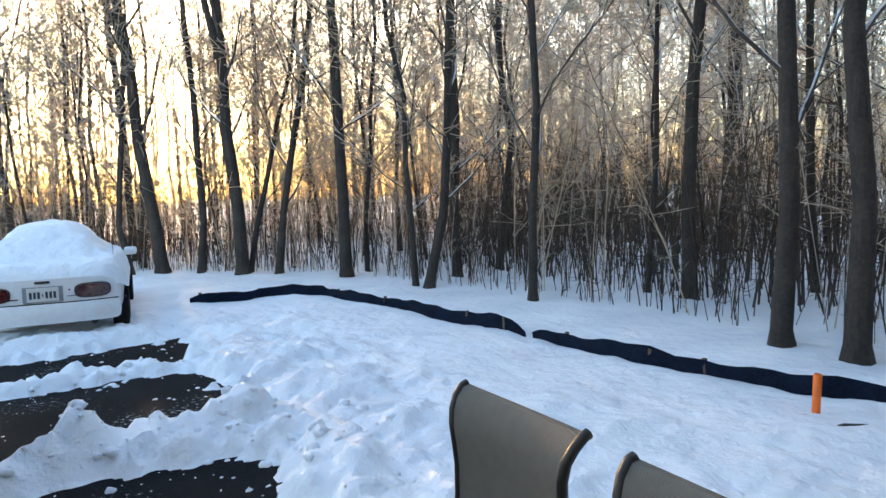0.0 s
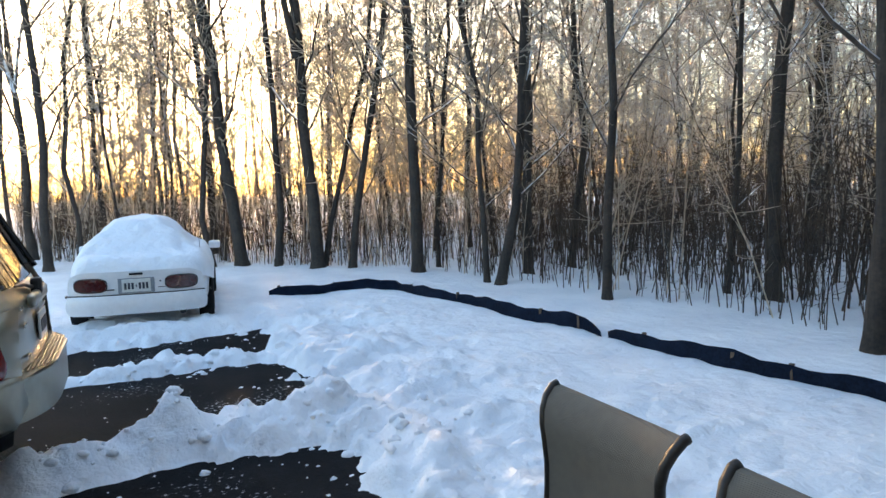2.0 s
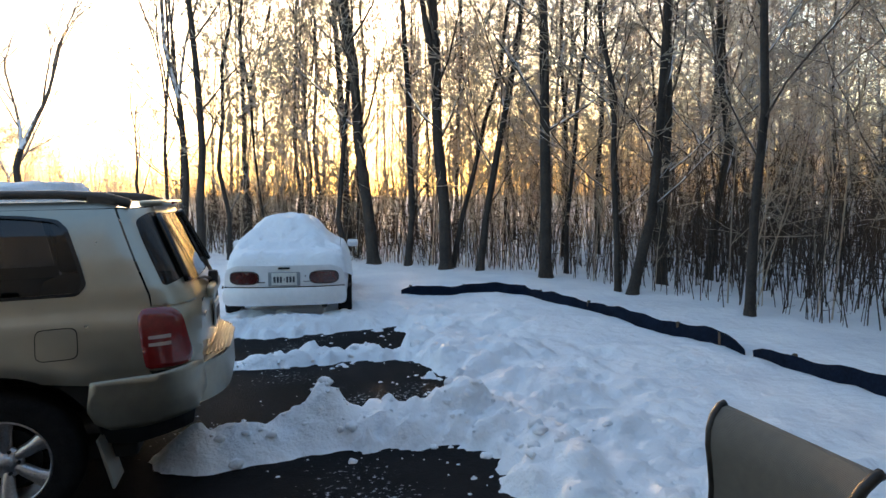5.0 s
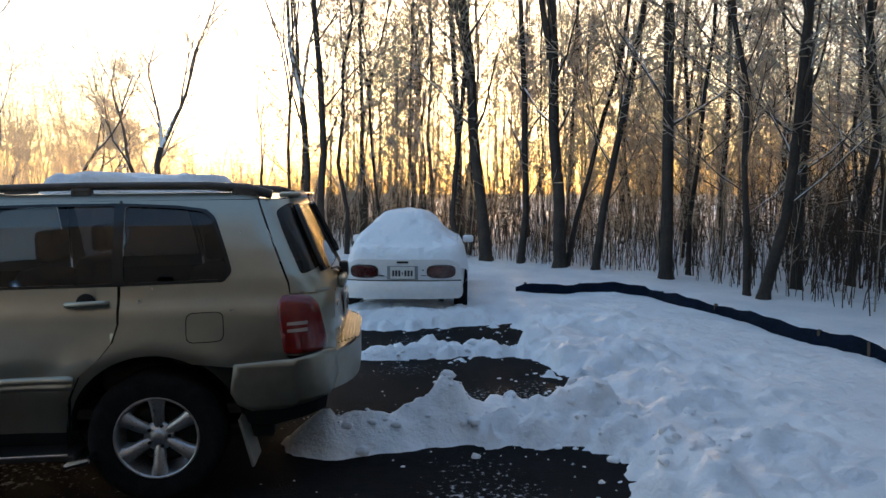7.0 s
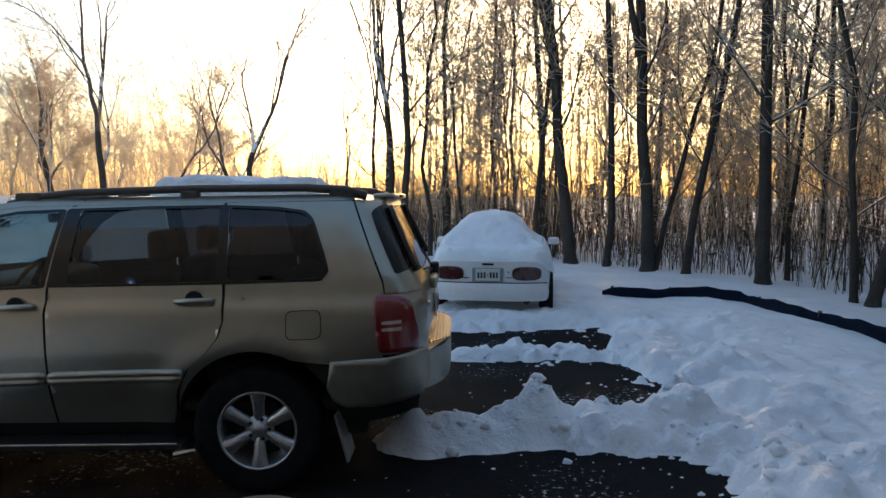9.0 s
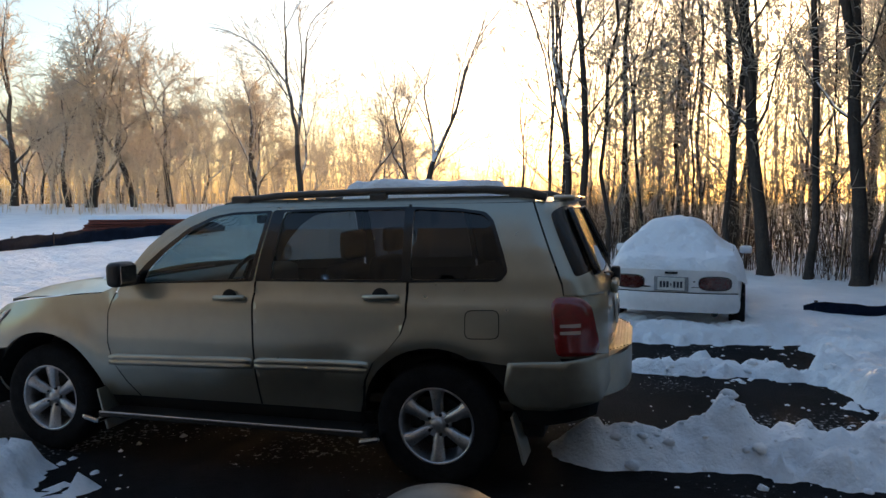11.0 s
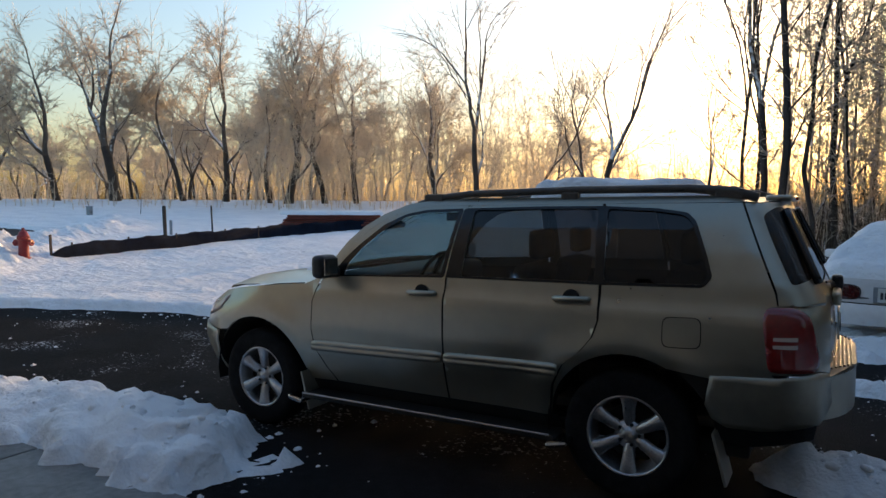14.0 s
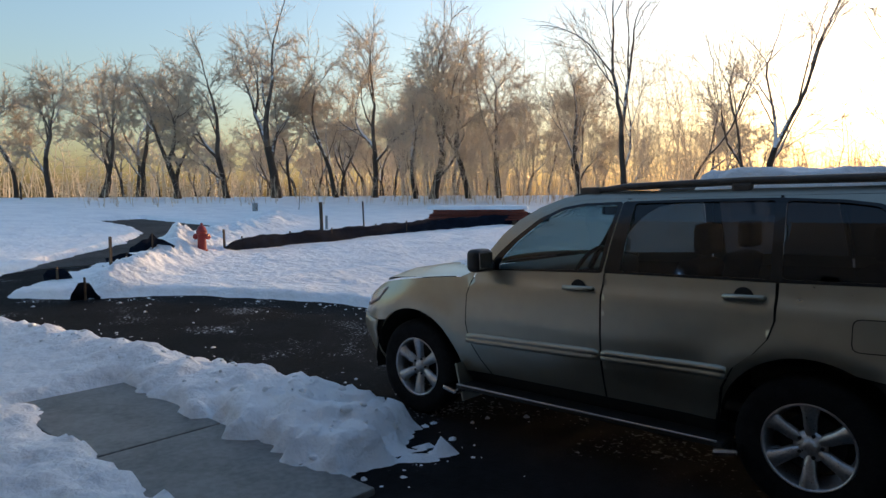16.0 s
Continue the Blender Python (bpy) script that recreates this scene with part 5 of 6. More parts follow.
def snow_cap(name, poly, place, h, step, seed, label, loc, rz=0.0):
    """A lying cover of snow over an outline: thick in the middle, crumbling at its edge."""
    rings = dense(poly, step)
    bm = panel(poly, [], lambda u, v: (u, v, 0), step)
    arr = np.array([v.co[:2] for v in bm.verts])
    sd = -poly_sd(arr[:, 0], arr[:, 1], poly)
    nz = fbm(arr[:, 0] * 6 + seed, arr[:, 1] * 6, 3) - 0.5
    for v, s, n in zip(bm.verts, sd, nz):
        t = min(1.0, max(0.0, s / (h * 0.8)))
        x, y, z = place(v.co.x, v.co.y)
        v.co = (x, y, z - 0.012 + h * math.sqrt(1 - (1 - t) ** 2) * (1 + 0.35 * n) + 0.02 * n * t)
    ob = part(name, bm, SNOW_CLEAN, None, smooth=True)
    ob.matrix_world = pose(*loc, 0, 0, rz)
    return tagged(ob, label, "snow")


snow_cap("roof_snow", rounded([(-0.98, -0.05), (-0.9, 0.44), (0.0, 0.47), (0.22, 0.4), (0.2, -0.02), (-0.3, -0.1)], 0.12),
         lambda x, y: (x, y, 1.665 - 0.03 * (y / 0.6) ** 2 - 0.1 * max(0, -0.75 - x) ** 2 - 0.05 * max(0, x) ** 2), 0.125, 0.05, 3, "slab of old snow lying on the car's roof", (0, 0.85, 0))
snow_cap("bonnet_snow", rounded([(-2.95, -0.3), (-2.5, -0.62), (-2.25, -0.6), (-2.3, 0.5), (-2.8, 0.6), (-3.05, 0.2)], 0.15),
         lambda x, y: (x, y, hood_z(x) + 0.012 - 0.085 * (abs(y) / 0.84) ** 3 - 0.0148 * -x * 1.0), 0.022, 0.05, 9, "thin crust of melting snow on the bonnet", (0, 0.85, 0))

# ---- the white roadster under snow ----
WHITE_PAINT = mat("white_car_paint", (0.74, 0.75, 0.76), 0.32, vary=0.05, scale=2, Coat_Weight=0.5)
LAMP_DARK = mat("dark_red_lamp", (0.055, 0.007, 0.007), 0.2, vary=0.2, scale=30, Coat_Weight=0.7)
ROAD_Y = [0.0, 0.03, 0.10, 0.25, 0.55, 1.0, 1.6, 2.2, 2.8, 3.3, 3.65, 3.85, 3.95]
ROAD_LO = [0.34, 0.29, 0.26, 0.25, 0.23, 0.20, 0.19, 0.19, 0.20, 0.22, 0.28, 0.34, 0.42]
ROAD_HI = [0.64, 0.72, 0.78, 0.82, 0.845, 0.86, 0.86, 0.855, 0.82, 0.75, 0.66, 0.60, 0.52]
ROAD_HW = [0.56, 0.66, 0.735, 0.785, 0.805, 0.825, 0.82, 0.82, 0.82, 0.80, 0.72, 0.60, 0.45]


def roadster_body():
    bm = bmesh.new()
    rings = []
    for k in range(0, 79):
        y = 3.95 * (k / 78) ** 1.25
        lo, hi, hw = (float(np.interp(y, ROAD_Y, t)) for t in (ROAD_LO, ROAD_HI, ROAD_HW))
        ring = []
        for a in range(36):
            t = 2 * math.pi * a / 36
            c, s = math.cos(t), math.sin(t)
            x = hw * math.copysign(abs(c) ** 0.42, c)
            z = (lo + hi) / 2 + (hi - lo) / 2 * math.copysign(abs(s) ** 0.5, s)
            # wheel openings cut high into the flank
            for wy in (0.80, 3.07):
                d = math.hypot(y - wy, z - 0.28)
                if d < 0.33 and abs(x) > 0.5:
                    z = 0.28 + math.sqrt(max(0, 0.33**2 - (y - wy) ** 2)) if abs(y - wy) < 0.33 else z
            ring.append(bm.verts.new((x, y, z)))
        rings.append(ring)
    for p, q in zip(rings, rings[1:]):
        for i in range(36):
            bm.faces.new((p[i], p[(i + 1) % 36], q[(i + 1) % 36], q[i]))
    bm.faces.new(rings[0])
    bm.faces.new(rings[-1])
    return bm


def rear_x(x, out=0.0):
    """How far forward the rear face lies at a breadth."""
    return -0.035 + 0.12 * (abs(x) / 0.76) ** 3.2 - out


def make_roadster():
    car = thing("roadster", (1.51, 5.12, 0.02), "white two-seat roadster buried under thick snow, seen from its tail", "car", rz=-7)
    part("body", roadster_body(), WHITE_PAINT, car, smooth=True)
    skin = lambda out: (lambda x, z: (x, rear_x(x, out), z))
    part("rear_bumper", panel(rounded([(-0.77, 0.27), (0.77, 0.27), (0.79, 0.40), (0.76, 0.50), (-0.76, 0.50), (-0.79, 0.40)], 0.06), [],
                              lambda x, z: (x, rear_x(x, 0.05 + 0.03 * math.sin((z - 0.27) / 0.23 * 3.14)), z), 0.06), WHITE_PAINT, car, smooth=True)
    part("seam", panel([(-0.76, 0.497), (0.76, 0.497), (0.76, 0.512), (-0.76, 0.512)], [], skin(0.045), 0.06), SEAM, car)
    part("tail_panel", panel(rounded([(-0.765, 0.512), (0.765, 0.512), (0.74, 0.72), (0.60, 0.78), (-0.60, 0.78), (-0.74, 0.72)], 0.05), [], skin(0.035), 0.06), WHITE_PAINT, car, smooth=True)
    for s in (-1, 1):
        o = [(s * 0.50 + 0.175 * math.copysign(abs(math.cos(a)) ** 0.6, math.cos(a)), 0.625 + 0.075 * math.copysign(abs(math.sin(a)) ** 0.7, math.sin(a))) for a in np.linspace(0, 2 * math.pi, 25)[:-1]]
        part("tail_lamp", panel(o, [], lambda x, z: (x, rear_x(x, 0.052), z), 0.03), LAMP_DARK, car, "dark red oval tail lamp", smooth=True)
        rim = [(s * 0.50 + 0.188 * math.copysign(abs(math.cos(a)) ** 0.6, math.cos(a)), 0.625 + 0.087 * math.copysign(abs(math.sin(a)) ** 0.7, math.sin(a))) for a in np.linspace(0, 2 * math.pi, 25)[:-1]]
        part("lamp_rim", panel(rim, [o], skin(0.043), 0.05), BLACK_TRIM, car)
        for wy in (0.80, 3.07):
            w = part("wheel", lathe([(0.19, -0.09), (0.27, -0.095), (0.288, -0.06), (0.29, 0.0), (0.288, 0.06), (0.27, 0.095), (0.19, 0.09)], 32, "x"), RUBBER, car, smooth=True)
            w.location = (s * 0.755, wy, 0.28)
            part("rim", lathe([(0.19, 0.07 * s), (0.15, 0.04 * s), (0.0, 0.05 * s)], 24, "x"), ALLOY, w, smooth=True)
        mb = box(0.17, 0.11, 0.115, (s * 0.875, 1.98, 0.92), 0.045, None, 3)
        part("door_mirror", mb, WHITE_PAINT, car, smooth=True)
        part("marker", box(0.02, 0.07, 0.03, (s * 0.825, 0.30, 0.47), 0.005), LAMP_DARK, car)
    rec = part("plate_recess", box(0.40, 0.012, 0.175, (0, -0.077, 0.61), 0.006), GREY_POST, car)
    pl = part("number_plate", box(0.315, 0.012, 0.155, (0, -0.089, 0.61), 0.004), PLATE, rec)
    for k in range(7):
        part("plate_bar", box(0.026 if k != 3 else 0.012, 0.004, 0.075 if k != 3 else 0.03, (-0.118 + 0.0395 * k, -0.0965, 0.605)), PLATE_INK, pl)
    part("brake_light", box(0.15, 0.02, 0.026, (0.0, -0.075, 0.745), 0.008), SEAM, car)
    part("badge", box(0.10, 0.006, 0.014, (-0.29, -0.078, 0.57), 0.002), DARK_STEEL, car)
    part("badge", box(0.09, 0.006, 0.008, (0.28, -0.078, 0.575), 0.002), DARK_STEEL, car)
    part("lock", lathe([(0.0, 0.0), (0.010, 0.0), (0.010, 0.01)], 10, "y"), DARK_STEEL, car).location = (0.265, -0.08, 0.645)
    ex = part("exhaust_pipe", lathe([(0.038, -0.10), (0.042, -0.10), (0.042, 0.15), (0.038, 0.15)], 16, "y"), DARK_STEEL, car)
    ex.location = (0.50, 0.06, 0.265)
    part("aerial", tube_bm([(0.70, 0.72, 0.85), (0.705, 0.72, 1.12)], 0.003, 5), DARK_STEEL, car)
    return car


def roadster_top(x, y):
    """Top of the car under its snow: deck, soft top and bonnet."""
    deck = float(np.interp(y, ROAD_Y, ROAD_HI)) - 0.05 * (abs(x) / 0.8) ** 4
    rise = float(smooth01(0.30, 1.15, np.array(y)) * smooth01(2.65, 1.75, np.array(y)))
    wide = max(0.0, 1 - (abs(x + 0.05) / (0.84 - 0.21 * rise)) ** 3.0)
    return deck + 0.40 * rise * wide


ROADSTER = make_roadster()
snow_cap("roadster_snow", rounded([(-0.70, 0.02), (0.0, -0.07), (0.72, 0.02), (0.87, 0.35), (0.855, 2.0), (0.83, 3.2), (0.5, 3.85), (-0.5, 3.85), (-0.80, 3.2), (-0.79, 2.0), (-0.78, 0.35)], 0.12),
         lambda x, y: (x, y, roadster_top(x, y) - 0.045 - 0.10 * max(0.0, x - 0.74) / 0.1), 0.19, 0.045, 21, "thick rounded blanket of snow over the roadster", (1.51, 5.12, 0.02), -7)

# ---- fences, posts and yard things ----
def cloth_fence(name, pts, top, low, seed, label, stakes, stake_h):
    """A strip of silt cloth along points, sagging between its stakes, with each stake a part."""
    rng = random.Random(seed)
    f = thing(name, (pts[0][0], pts[0][1], 0), label, "fence", "silt fences")
    o = Vector((pts[0][0], pts[0][1], 0))
    line = []
    for a, b in zip(pts, pts[1:]):
        n = max(2, int(math.dist(a[:2], b[:2]) / 0.12))
        line += [Vector((a[0] + (b[0] - a[0]) * i / n, a[1] + (b[1] - a[1]) * i / n, 0)) for i in range(n)]
    line.append(Vector((pts[-1][0], pts[-1][1], 0)))
    total = len(line)
    front, back = [], []
    for i, p in enumerate(line):
        d = (line[min(i + 1, total - 1)] - line[max(i - 1, 0)]).normalized()
        nrm = Vector((-d.y, d.x, 0))
        g = float(base_z(np.array([p.x]), np.array([p.y]))[0])
        sag = 0.02 * math.sin(i * 0.55 + seed) + 0.012 * math.sin(i * 1.7)
        ends = min(1.0, 0.6 + i / 6, 0.6 + (total - 1 - i) / 6)
        for k in range(5):
            t = k / 4
            z = g + low + (top * ends - low + sag * t) * t
            bow = 0.025 * math.sin(t * 3.0 + i * 0.4) + 0.03 * t
            q = p - o + nrm * bow
            front.append((q.x, q.y, z))
            back.append((q.x - nrm.x * 0.006, q.y - nrm.y * 0.006, z))
    n = len(front)
    faces = []
    for i in range(total - 1):
        for k in range(4):
            a = i * 5 + k
            faces += [(a, a + 5, a + 6, a + 1), (n + a, n + a + 1, n + a + 6, n + a + 5)]
        a = i * 5 + 4
        faces.append((a, a + 5, n + a + 5, n + a))
    mesh_part("cloth", front + back, faces, FENCE_CLOTH, f, "black woven silt cloth")
    for s in range(stakes):
        i = min(total - 2, int((s + 0.5) / stakes * total + rng.uniform(-2, 2)))
        p = line[max(1, i)]
        d = (line[i + 1] - line[i]).normalized()
        g = float(base_z(np.array([p.x]), np.array([p.y]))[0])
        st = part("stake", box(0.034, 0.034, stake_h, (0, 0, stake_h / 2 - 0.15), 0.004), STAKE_WOOD, f)
        st.matrix_local = pose(p.x - o.x - d.y * 0.05, p.y - o.y + d.x * 0.05, g, rng.uniform(-4, 4), rng.uniform(-4, 4), rng.uniform(0, 90))
    return f


cloth_fence("silt_fence", [(3.36, 6.86), (3.84, 6.57), (4.64, 6.67), (5.22, 6.22), (5.33, 4.95), (5.54, 4.29), (5.60, 3.50), (5.77, 2.63), (5.85, 1.90)], 0.25, -0.05, 1,
            "sagging black silt fence on wooden stakes in snow", 9, 0.40)
cloth_fence("silt_fence", [(5.84, 1.80), (5.91, 0.71), (5.97, 0.06), (6.11, -0.43), (6.15, -0.86), (6.40, -1.38), (6.8, -2.3)], 0.235, -0.05, 2,
            "sagging black silt fence on wooden stakes in snow", 7, 0.385)
cloth_fence("silt_fence", [(-12.75, 4.2), (-13.0, 5.78), (-13.1, 7.68), (-13.15, 9.9), (-13.2, 11.25), (-12.9, 13.2), (-12.0, 16.0)], 0.42, 0.0, 3,
            "long black silt fence running up the snowy field", 9, 0.6)


def post(name, x, y, h, r, material, label, lean=0.0, square=False):
    z = ground_at(x, y)
    p = thing(name, (x, y, z), label, "post")
    bm = box(2 * r, 2 * r, h + 0.2, (0, 0, h / 2 - 0.1), r * 0.2) if square else lathe([(r, -0.2), (r, h - 0.01), (r * 0.7, h)], 10)
    o = part("shaft", bm, material, p)
    o.rotation_euler = (0, lean, 0)
    return p


post("steel_post", -14.18, 7.95, 0.95, 0.035, DARK_STEEL, "dark steel marker post standing in the snow field", -0.04, True)
post("steel_post", -14.95, 10.16, 0.85, 0.025, DARK_STEEL, "thin dark steel post standing in the snow field", -0.05)
post("pipe_stub", -15.68, 9.29, 0.42, 0.04, GREY_POST, "short grey pipe stub with a snow cap")
post("wooden_stake", -11.70, 1.30, 0.50, 0.022, STAKE_WOOD, "weathered wooden survey stake by the road", 0.03, True)
post("wooden_stake", -12.84, 4.21, 0.42, 0.02, STAKE_WOOD, "weathered wooden stake at the fence's end", -0.05, True)
post("steel_post", -40.0, 7.0, 1.3, 0.05, DARK_STEEL, "thin far dark post beside the field", 0.0)
post("steel_post", -39.5, 7.9, 0.9, 0.05, DARK_STEEL, "thin far dark post beside the field", 0.0)
post("wire_stake", -24.0, 14.3, 0.7, 0.012, DARK_STEEL, "thin wire stake in the snow field", 0.1)
box_z = ground_at(-24.5, 12.4)
ub = thing("utility_box", (-24.5, 12.4, box_z), "small grey utility box half sunk in snow", "utility box")
part("cabinet", box(0.20, 0.16, 0.42, (0, 0, 0.12), 0.02), GREY_POST, ub)
part("lid", box(0.22, 0.18, 0.03, (0, 0, 0.34), 0.01), GREY_POST, ub)
part("rod", tube_bm([(0.12, 0, 0.1), (-0.25, 0, 0.75)], 0.012, 6), DARK_STEEL, ub)


def make_hydrant(x, y):
    h = thing("fire_hydrant", (x, y, ground_at(x, y) - 0.05), "red cast-iron fire hydrant standing in snow", "hydrant", rz=35)
    part("barrel", lathe([(0.13, 0.0), (0.13, 0.04), (0.095, 0.05), (0.09, 0.38), (0.115, 0.39), (0.115, 0.43), (0.09, 0.44)], 20), HYDRANT_RED, h, smooth=False)
    part("bonnet", lathe([(0.115, 0.44), (0.115, 0.465), (0.095, 0.48), (0.08, 0.53), (0.045, 0.565), (0.0, 0.575)], 20), HYDRANT_RED, h, smooth=True)
    part("operating_nut", lathe([(0.028, 0.565), (0.028, 0.62), (0.0, 0.625)], 5), HYDRANT_RED, h)
    for a in (0, 90, 180):
        bm = lathe([(0.05, 0.08), (0.05, 0.125), (0.065, 0.13), (0.065, 0.165), (0.025, 0.17), (0.025, 0.195), (0.0, 0.2)], 12, "x")
        nz = part("nozzle_cap", bm, HYDRANT_RED, h)
        nz.matrix_local = pose(0, 0, 0.33, 0, 0, a)
    for k in range(8):
        a = k * math.pi / 4
        part("flange_bolt", box(0.02, 0.02, 0.03, (0.105 * math.cos(a), 0.105 * math.sin(a), 0.44)), HYDRANT_RED, h)
    return h


make_hydrant(-12.81, 3.66)


def cloth_scrap(x, y, w, h, rz, label, seed):
    """A torn piece of silt cloth poking out of the snow, folded over a stake."""
    rng = random.Random(seed)
    z = ground_at(x, y)
    f = thing("cloth_scrap", (x, y, z), label, "cloth scrap", rz=rz)
    verts, faces = [], []
    for i in range(9):
        u = i / 8 - 0.5
        top = h * (1 - abs(u) * 1.7) * rng.uniform(0.8, 1.1)
        for k in range(4):
            t = k / 3
            verts.append((u * w + rng.uniform(-0.02, 0.02), 0.10 * math.sin(u * 7) * t + 0.12 * (1 - t), -0.06 + max(0.03, top + 0.06) * t))
    for i in range(8):
        for k in range(3):
            a = i * 4 + k
            faces.append((a, a + 4, a + 5, a + 1))
    n = len(verts)
    verts += [(a, b - 0.008, c) for a, b, c in verts]
    faces += [tuple(n + i for i in reversed(q)) for q in faces]
    mesh_part("cloth", verts, faces, FENCE_CLOTH, f)
    part("stake", box(0.03, 0.03, h + 0.12, (0, 0.01, h / 2 - 0.06), 0.004), STAKE_WOOD, f)
    return f


cloth_scrap(-9.97, 0.22, 0.42, 0.36, 60, "torn black silt cloth bunched on a stake in snow", 1)
cloth_scrap(-11.5, 0.34, 0.60, 0.22, 30, "fallen flap of black silt cloth in snow", 2)
cloth_scrap(-12.75, 2.55, 0.85, 0.32, 75, "torn black silt cloth heaped with snow by the hydrant", 3)
cloth_scrap(-12.1, 1.75, 0.7, 0.12, 65, "low torn edge of black silt cloth in snow", 4)


def make_panels():
    cx, cy = -13.7, 14.2
    z = float(base_z(np.array([cx]), np.array([cy]))[0])
    st = thing("panel_stack", (cx, cy, z + 0.05), "stack of rust-red sheets under snow beside the silt fence", "panel stack", rz=39)
    for k in range(5):
        b = part("sheet", box(3.5 - 0.12 * k, 1.3, 0.055, (0.05 * (k % 2), 0.03 * (k % 3), 0.18 + 0.075 * k), 0.008), RUST, st)
        b.rotation_euler = (0, 0, 0.015 * (k - 2))
    for ex in (-1.2, 0.0, 1.2):
        part("bearer", box(0.14, 1.2, 0.16, (ex, 0, 0.06), 0.01), STAKE_WOOD, st)
    return st


make_panels()
snow_cap("panel_snow", rounded([(-1.75, -0.62), (-0.2, -0.66), (0.1, -0.45), (0.5, -0.6), (1.3, -0.6), (1.7, -0.4), (1.7, 0.62), (-1.7, 0.62)], 0.1),
         lambda x, y: (x, y, 0.515), 0.13, 0.08, 5, "snow lying on the stacked sheets", (-13.7, 14.2, float(base_z(np.array([-13.7]), np.array([14.2]))[0]) + 0.05), 39)

# orange marker tube and a drain pipe's end in the lawn
mk = thing("marker_tube", (5.87, -1.21, 0.06), "bright orange plastic marker tube leaning in snow", "marker")
part("tube", lathe([(0.026, -0.1), (0.027, 0.0), (0.027, 0.31), (0.024, 0.315), (0.022, 0.30), (0.022, 0.25)], 16), ORANGE, mk, smooth=True).rotation_euler = (0.06, -0.04, 0)
dp = thing("drain_pipe", (5.78, -1.50, 0.10), "end of a black drain pipe just showing above snow", "pipe", rz=-35)
part("shell", tube_bm([(-0.16, 0, -0.03), (-0.05, 0, 0.005), (0.08, 0, 0.0), (0.18, 0, -0.05)], 0.03, 10), BLACK_TRIM, dp, smooth=True)

# patio chairs with sling backs
SLING = mat("sling_mesh", (0.14, 0.122, 0.098), 0.75, vary=0.12, scale=3)
_n, _l = SLING.node_tree.nodes, SLING.node_tree.links
_w = _n.new("ShaderNodeTexWave")
_w.inputs["Scale"].default_value, _w.inputs["Distortion"].default_value = 90, 0.4
_w.bands_direction = "Z"
_bp = _n.new("ShaderNodeBump")
_bp.inputs["Strength"].default_value, _bp.inputs["Distance"].default_value = 0.5, 0.003
_l.new(_n["Texture Coordinate"].outputs["Object"], _w.inputs["Vector"])
_l.new(_w.outputs["Fac"], _bp.inputs["Height"])
_l.new(_bp.outputs["Normal"], _n["Principled BSDF"].inputs["Normal"])
CHAIR_FRAME = mat("chair_frame", (0.035, 0.03, 0.026), 0.45, 0.4, vary=0.2, scale=12)


def make_chair(x, y, rz, label, top=1.0):
    """A sling chair; its back rises at local y = 0 and the seat lies towards +y."""
    c = thing("patio_chair", (x, y, 0.0), label, "chair", "patio chairs", rz=rz)
    prof = [(0.36, 0.03, 0.275), (0.50, 0.008, 0.265), (0.64, 0.002, 0.26), (0.74, 0.004, 0.255), (0.82, 0.012, 0.256), (0.88, 0.017, 0.262), (0.93, 0.010, 0.270), (0.97, -0.010, 0.280), (1.0, -0.040, 0.286), (1.005, -0.056, 0.286), (0.985, -0.066, 0.28)]
    s = top / 1.005
    verts, faces = [], []
    for z, yy, hw in prof:
        for k in range(11):
            u = k / 5 - 1
            verts.append((u * hw, yy - 0.025 * (1 - u * u), z * s - 0.012 * (1 - u * u) * (z > 0.9)))
    for i in range(len(prof) - 1):
        for k in range(10):
            a = i * 11 + k
            faces.append((a, a + 1, a + 12, a + 11))
    n = len(verts)
    verts += [(a, b + 0.008, d) for a, b, d in verts]
    faces += [tuple(n + i for i in reversed(q)) for q in faces]
    mesh_part("back_sling", verts, faces, SLING, c, "taupe woven sling")
    sv, sf = [], []
    for i, (yy, z) in enumerate([(0.06, 0.40), (0.2, 0.385), (0.4, 0.40), (0.55, 0.42), (0.60, 0.40)]):
        for k in range(7):
            u = k / 3 - 1
            sv.append((u * 0.26, yy, z - 0.03 * (1 - u * u)))
    for i in range(4):
        for k in range(6):
            a = i * 7 + k
            sf.append((a, a + 1, a + 8, a + 7))
    m = len(sv)
    sv += [(a, b, d - 0.008) for a, b, d in sv]
    sf += [tuple(m + i for i in reversed(q)) for q in sf]
    mesh_part("seat_sling", sv, sf, SLING, c)
    for sd in (-1, 1):
        pts = [(sd * (hw + 0.012), yy, z * s) for z, yy, hw in prof[:-1]]
        part("side_rail", tube_bm(pts, [0.016] * len(pts), 8), CHAIR_FRAME, c, smooth=True)
        part("front_leg", tube_bm([(sd * 0.29, 0.56, 0.42), (sd * 0.29, 0.58, 0.4), (sd * 0.29, 0.60, 0.0)], 0.015, 8), CHAIR_FRAME, c, smooth=True)
        part("rear_leg", tube_bm([(sd * 0.295, 0.11, 0.38), (sd * 0.29, 0.02, 0.2), (sd * 0.29, -0.06, 0.0)], 0.015, 8), CHAIR_FRAME, c, smooth=True)
        part("seat_rail", tube_bm([(sd * 0.275, 0.06, 0.40), (sd * 0.275, 0.3, 0.39), (sd * 0.275, 0.60, 0.41)], 0.014, 8), CHAIR_FRAME, c, smooth=True)
    return c


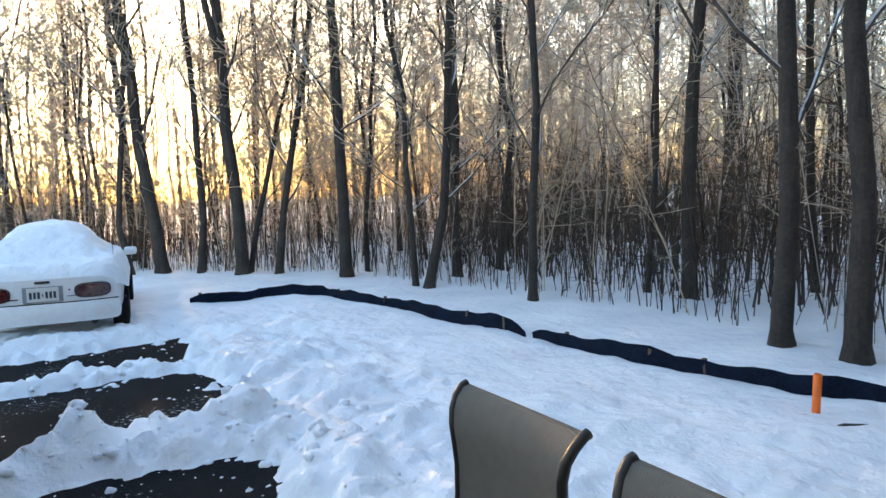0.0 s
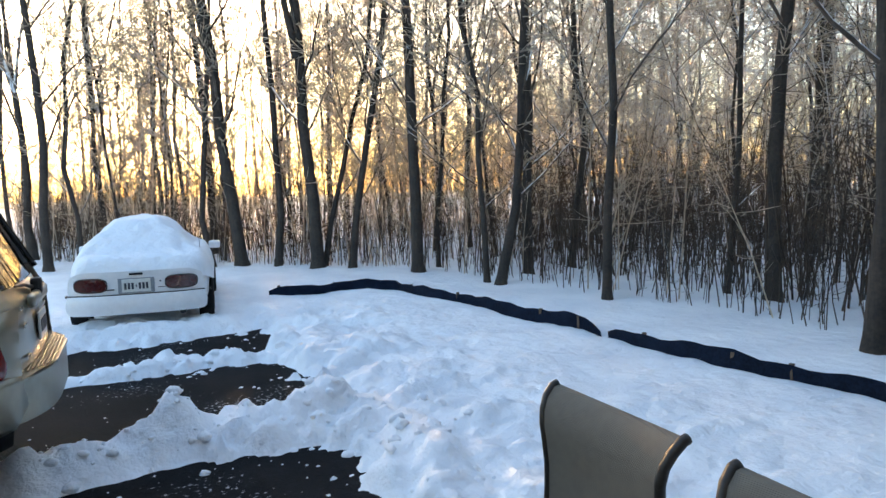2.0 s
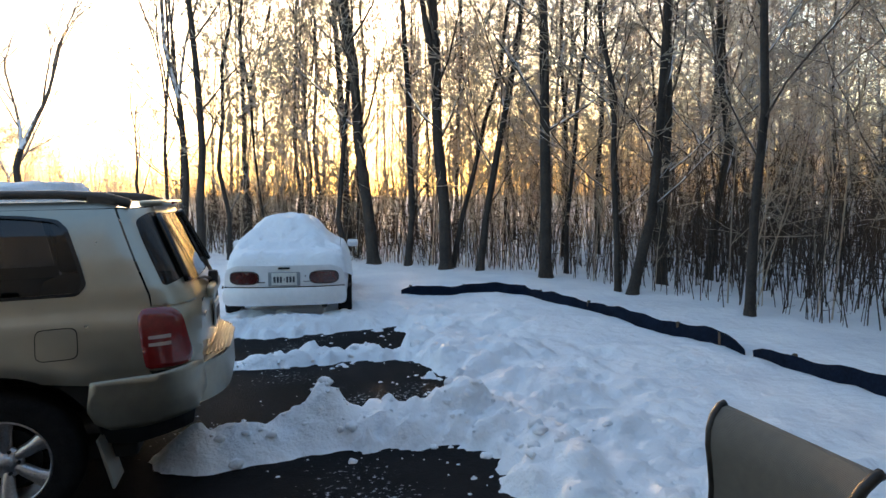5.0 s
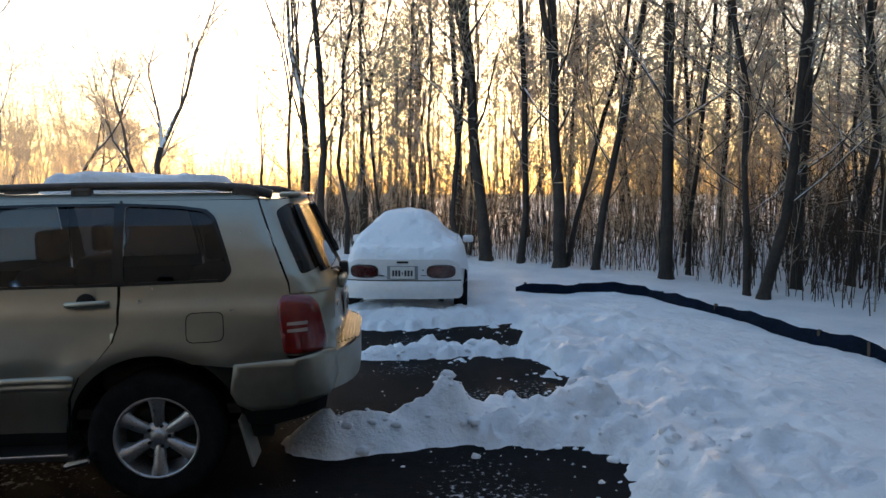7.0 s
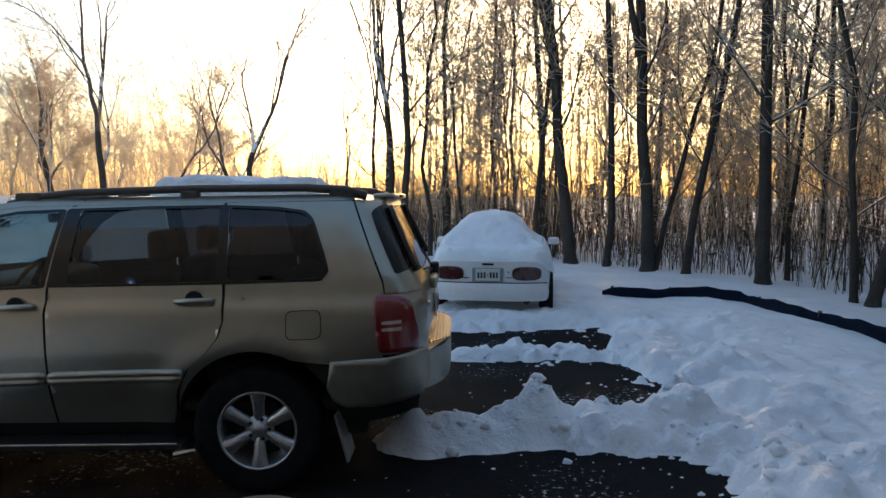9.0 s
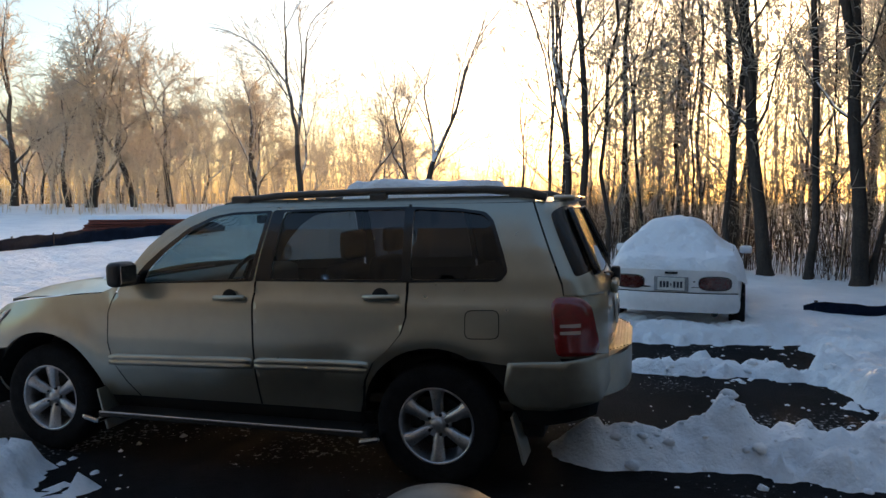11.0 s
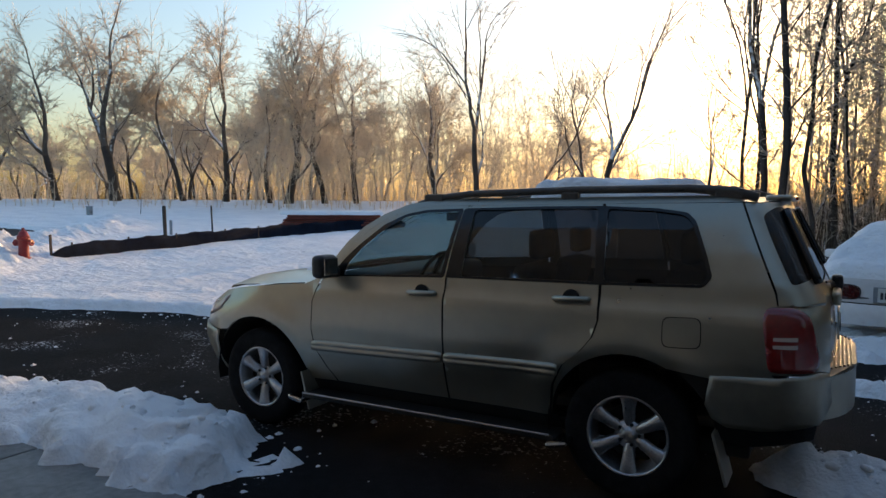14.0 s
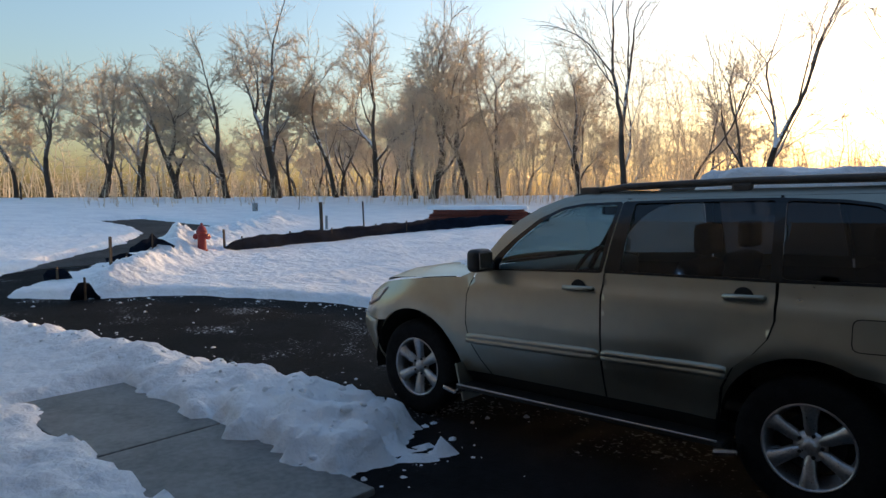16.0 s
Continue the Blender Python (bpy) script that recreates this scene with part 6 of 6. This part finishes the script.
make_chair(2.70, -2.125, 90, "taupe sling patio chair with a flared back, standing in snow", 0.985)
make_chair(2.67, -2.90, 88, "taupe sling patio chair beside its twin, standing in snow", 0.985)
LID_BLACK = mat("enamel_lid", (0.016, 0.016, 0.016), 0.45, vary=0.2, scale=8)
gr = thing("kettle_grill", (0.64, -2.20, 0.0), "dark enamelled round kettle grill with its lid on", "grill")
part("lid", lathe([(0.0, 0.965), (0.06, 0.958), (0.12, 0.935), (0.18, 0.892), (0.225, 0.84), (0.26, 0.77), (0.275, 0.70), (0.28, 0.69)], 40), LID_BLACK, gr, smooth=True)
part("bowl", lathe([(0.275, 0.69), (0.272, 0.64), (0.25, 0.56), (0.20, 0.48), (0.12, 0.43), (0.0, 0.415)], 40), LID_BLACK, gr, smooth=True)
for k in range(3):
    a = k * 2.1 + 0.4
    part("leg", tube_bm([(0.17 * math.cos(a), 0.17 * math.sin(a), 0.47), (0.28 * math.cos(a), 0.28 * math.sin(a), 0.0)], 0.011, 8), CHROME, gr)


# ---- crumbs of snow on the paving ----
def snow_crumbs():
    g = random.Random(31)
    verts, faces = [], []
    ico = [(0, 0, 1), (0.9, 0, 0.2), (0.3, 0.85, 0.25), (-0.7, 0.5, 0.15), (-0.75, -0.5, 0.2), (0.25, -0.85, 0.2)]
    n = 0
    while n < 550:
        x, y = g.uniform(-10.5, 2.9), g.uniform(-2.4, 4.6)
        sd = min(float(poly_sd(np.array([x]), np.array([y]), p)[0]) for p in (DRIVE, PATCH_1, PATCH_2))
        if sd > -0.02 or g.random() > math.exp(sd / 0.22) + 0.04:
            continue
        n += 1
        s = 0.007 + 0.03 * g.random() ** 3
        z = float(base_z(np.array([x]), np.array([y]))[0]) - 0.1 * s
        a, fl = g.uniform(0, 6.28), g.uniform(0.4, 1.0)
        o = len(verts)
        for px, py, pz in ico:
            k = s * g.uniform(0.7, 1.3)
            verts.append((x + k * (px * math.cos(a) - py * math.sin(a)), y + k * (px * math.sin(a) + py * math.cos(a)), z + k * pz * fl))
        faces += [(o, o + 1 + i, o + 1 + (i + 1) % 5) for i in range(5)] + [(o + 5, o + 4, o + 3, o + 2, o + 1)]
    ob = mesh_part("snow_crumbs", verts, faces, SNOW, smooth=False)
    return tagged(ob, "scattered crumbs of snow on the cleared asphalt", "snow", kind="stuff")


snow_crumbs()


def snow_clods():
    """Broken lumps of snow lying on the shovelled banks."""
    g = random.Random(41)
    verts, faces = [], []
    for line, count, wide in ((BERM, 150, 0.3), (RIDGE, 50, 0.13), (BANK_EDGE, 110, 0.4), (HEAPS_NEAR, 40, 0.4)):
        for _ in range(count):
            i = g.randrange(len(line) - 1)
            t = g.random()
            x = line[i][0] + (line[i + 1][0] - line[i][0]) * t + g.gauss(0, wide * 0.6)
            y = line[i][1] + (line[i + 1][1] - line[i][1]) * t + g.gauss(0, wide * 0.6)
            s = 0.012 + 0.04 * g.random() ** 2.5
            z = max(ground_at(x, y), float(base_z(np.array([x]), np.array([y]))[0])) - 0.3 * s
            bm = bmesh.new()
            bmesh.ops.create_icosphere(bm, subdivisions=2, radius=s)
            o = len(verts)
            sx, sy, sz = g.uniform(0.7, 1.4), g.uniform(0.7, 1.4), g.uniform(0.6, 1.0)
            for v in bm.verts:
                k = 1 + 0.5 * (noise.noise(v.co * 28 + Vector((x * 9, y * 9, 0))))
                verts.append((x + v.co.x * sx * k, y + v.co.y * sy * k, z + v.co.z * sz * k))
            faces += [tuple(o + q.index for q in f.verts) for f in bm.faces]
            bm.free()
    ob = mesh_part("snow_clods", verts, faces, SNOW)
    return tagged(ob, "broken clods of snow on the shovelled banks", "snow", kind="stuff")


snow_clods()
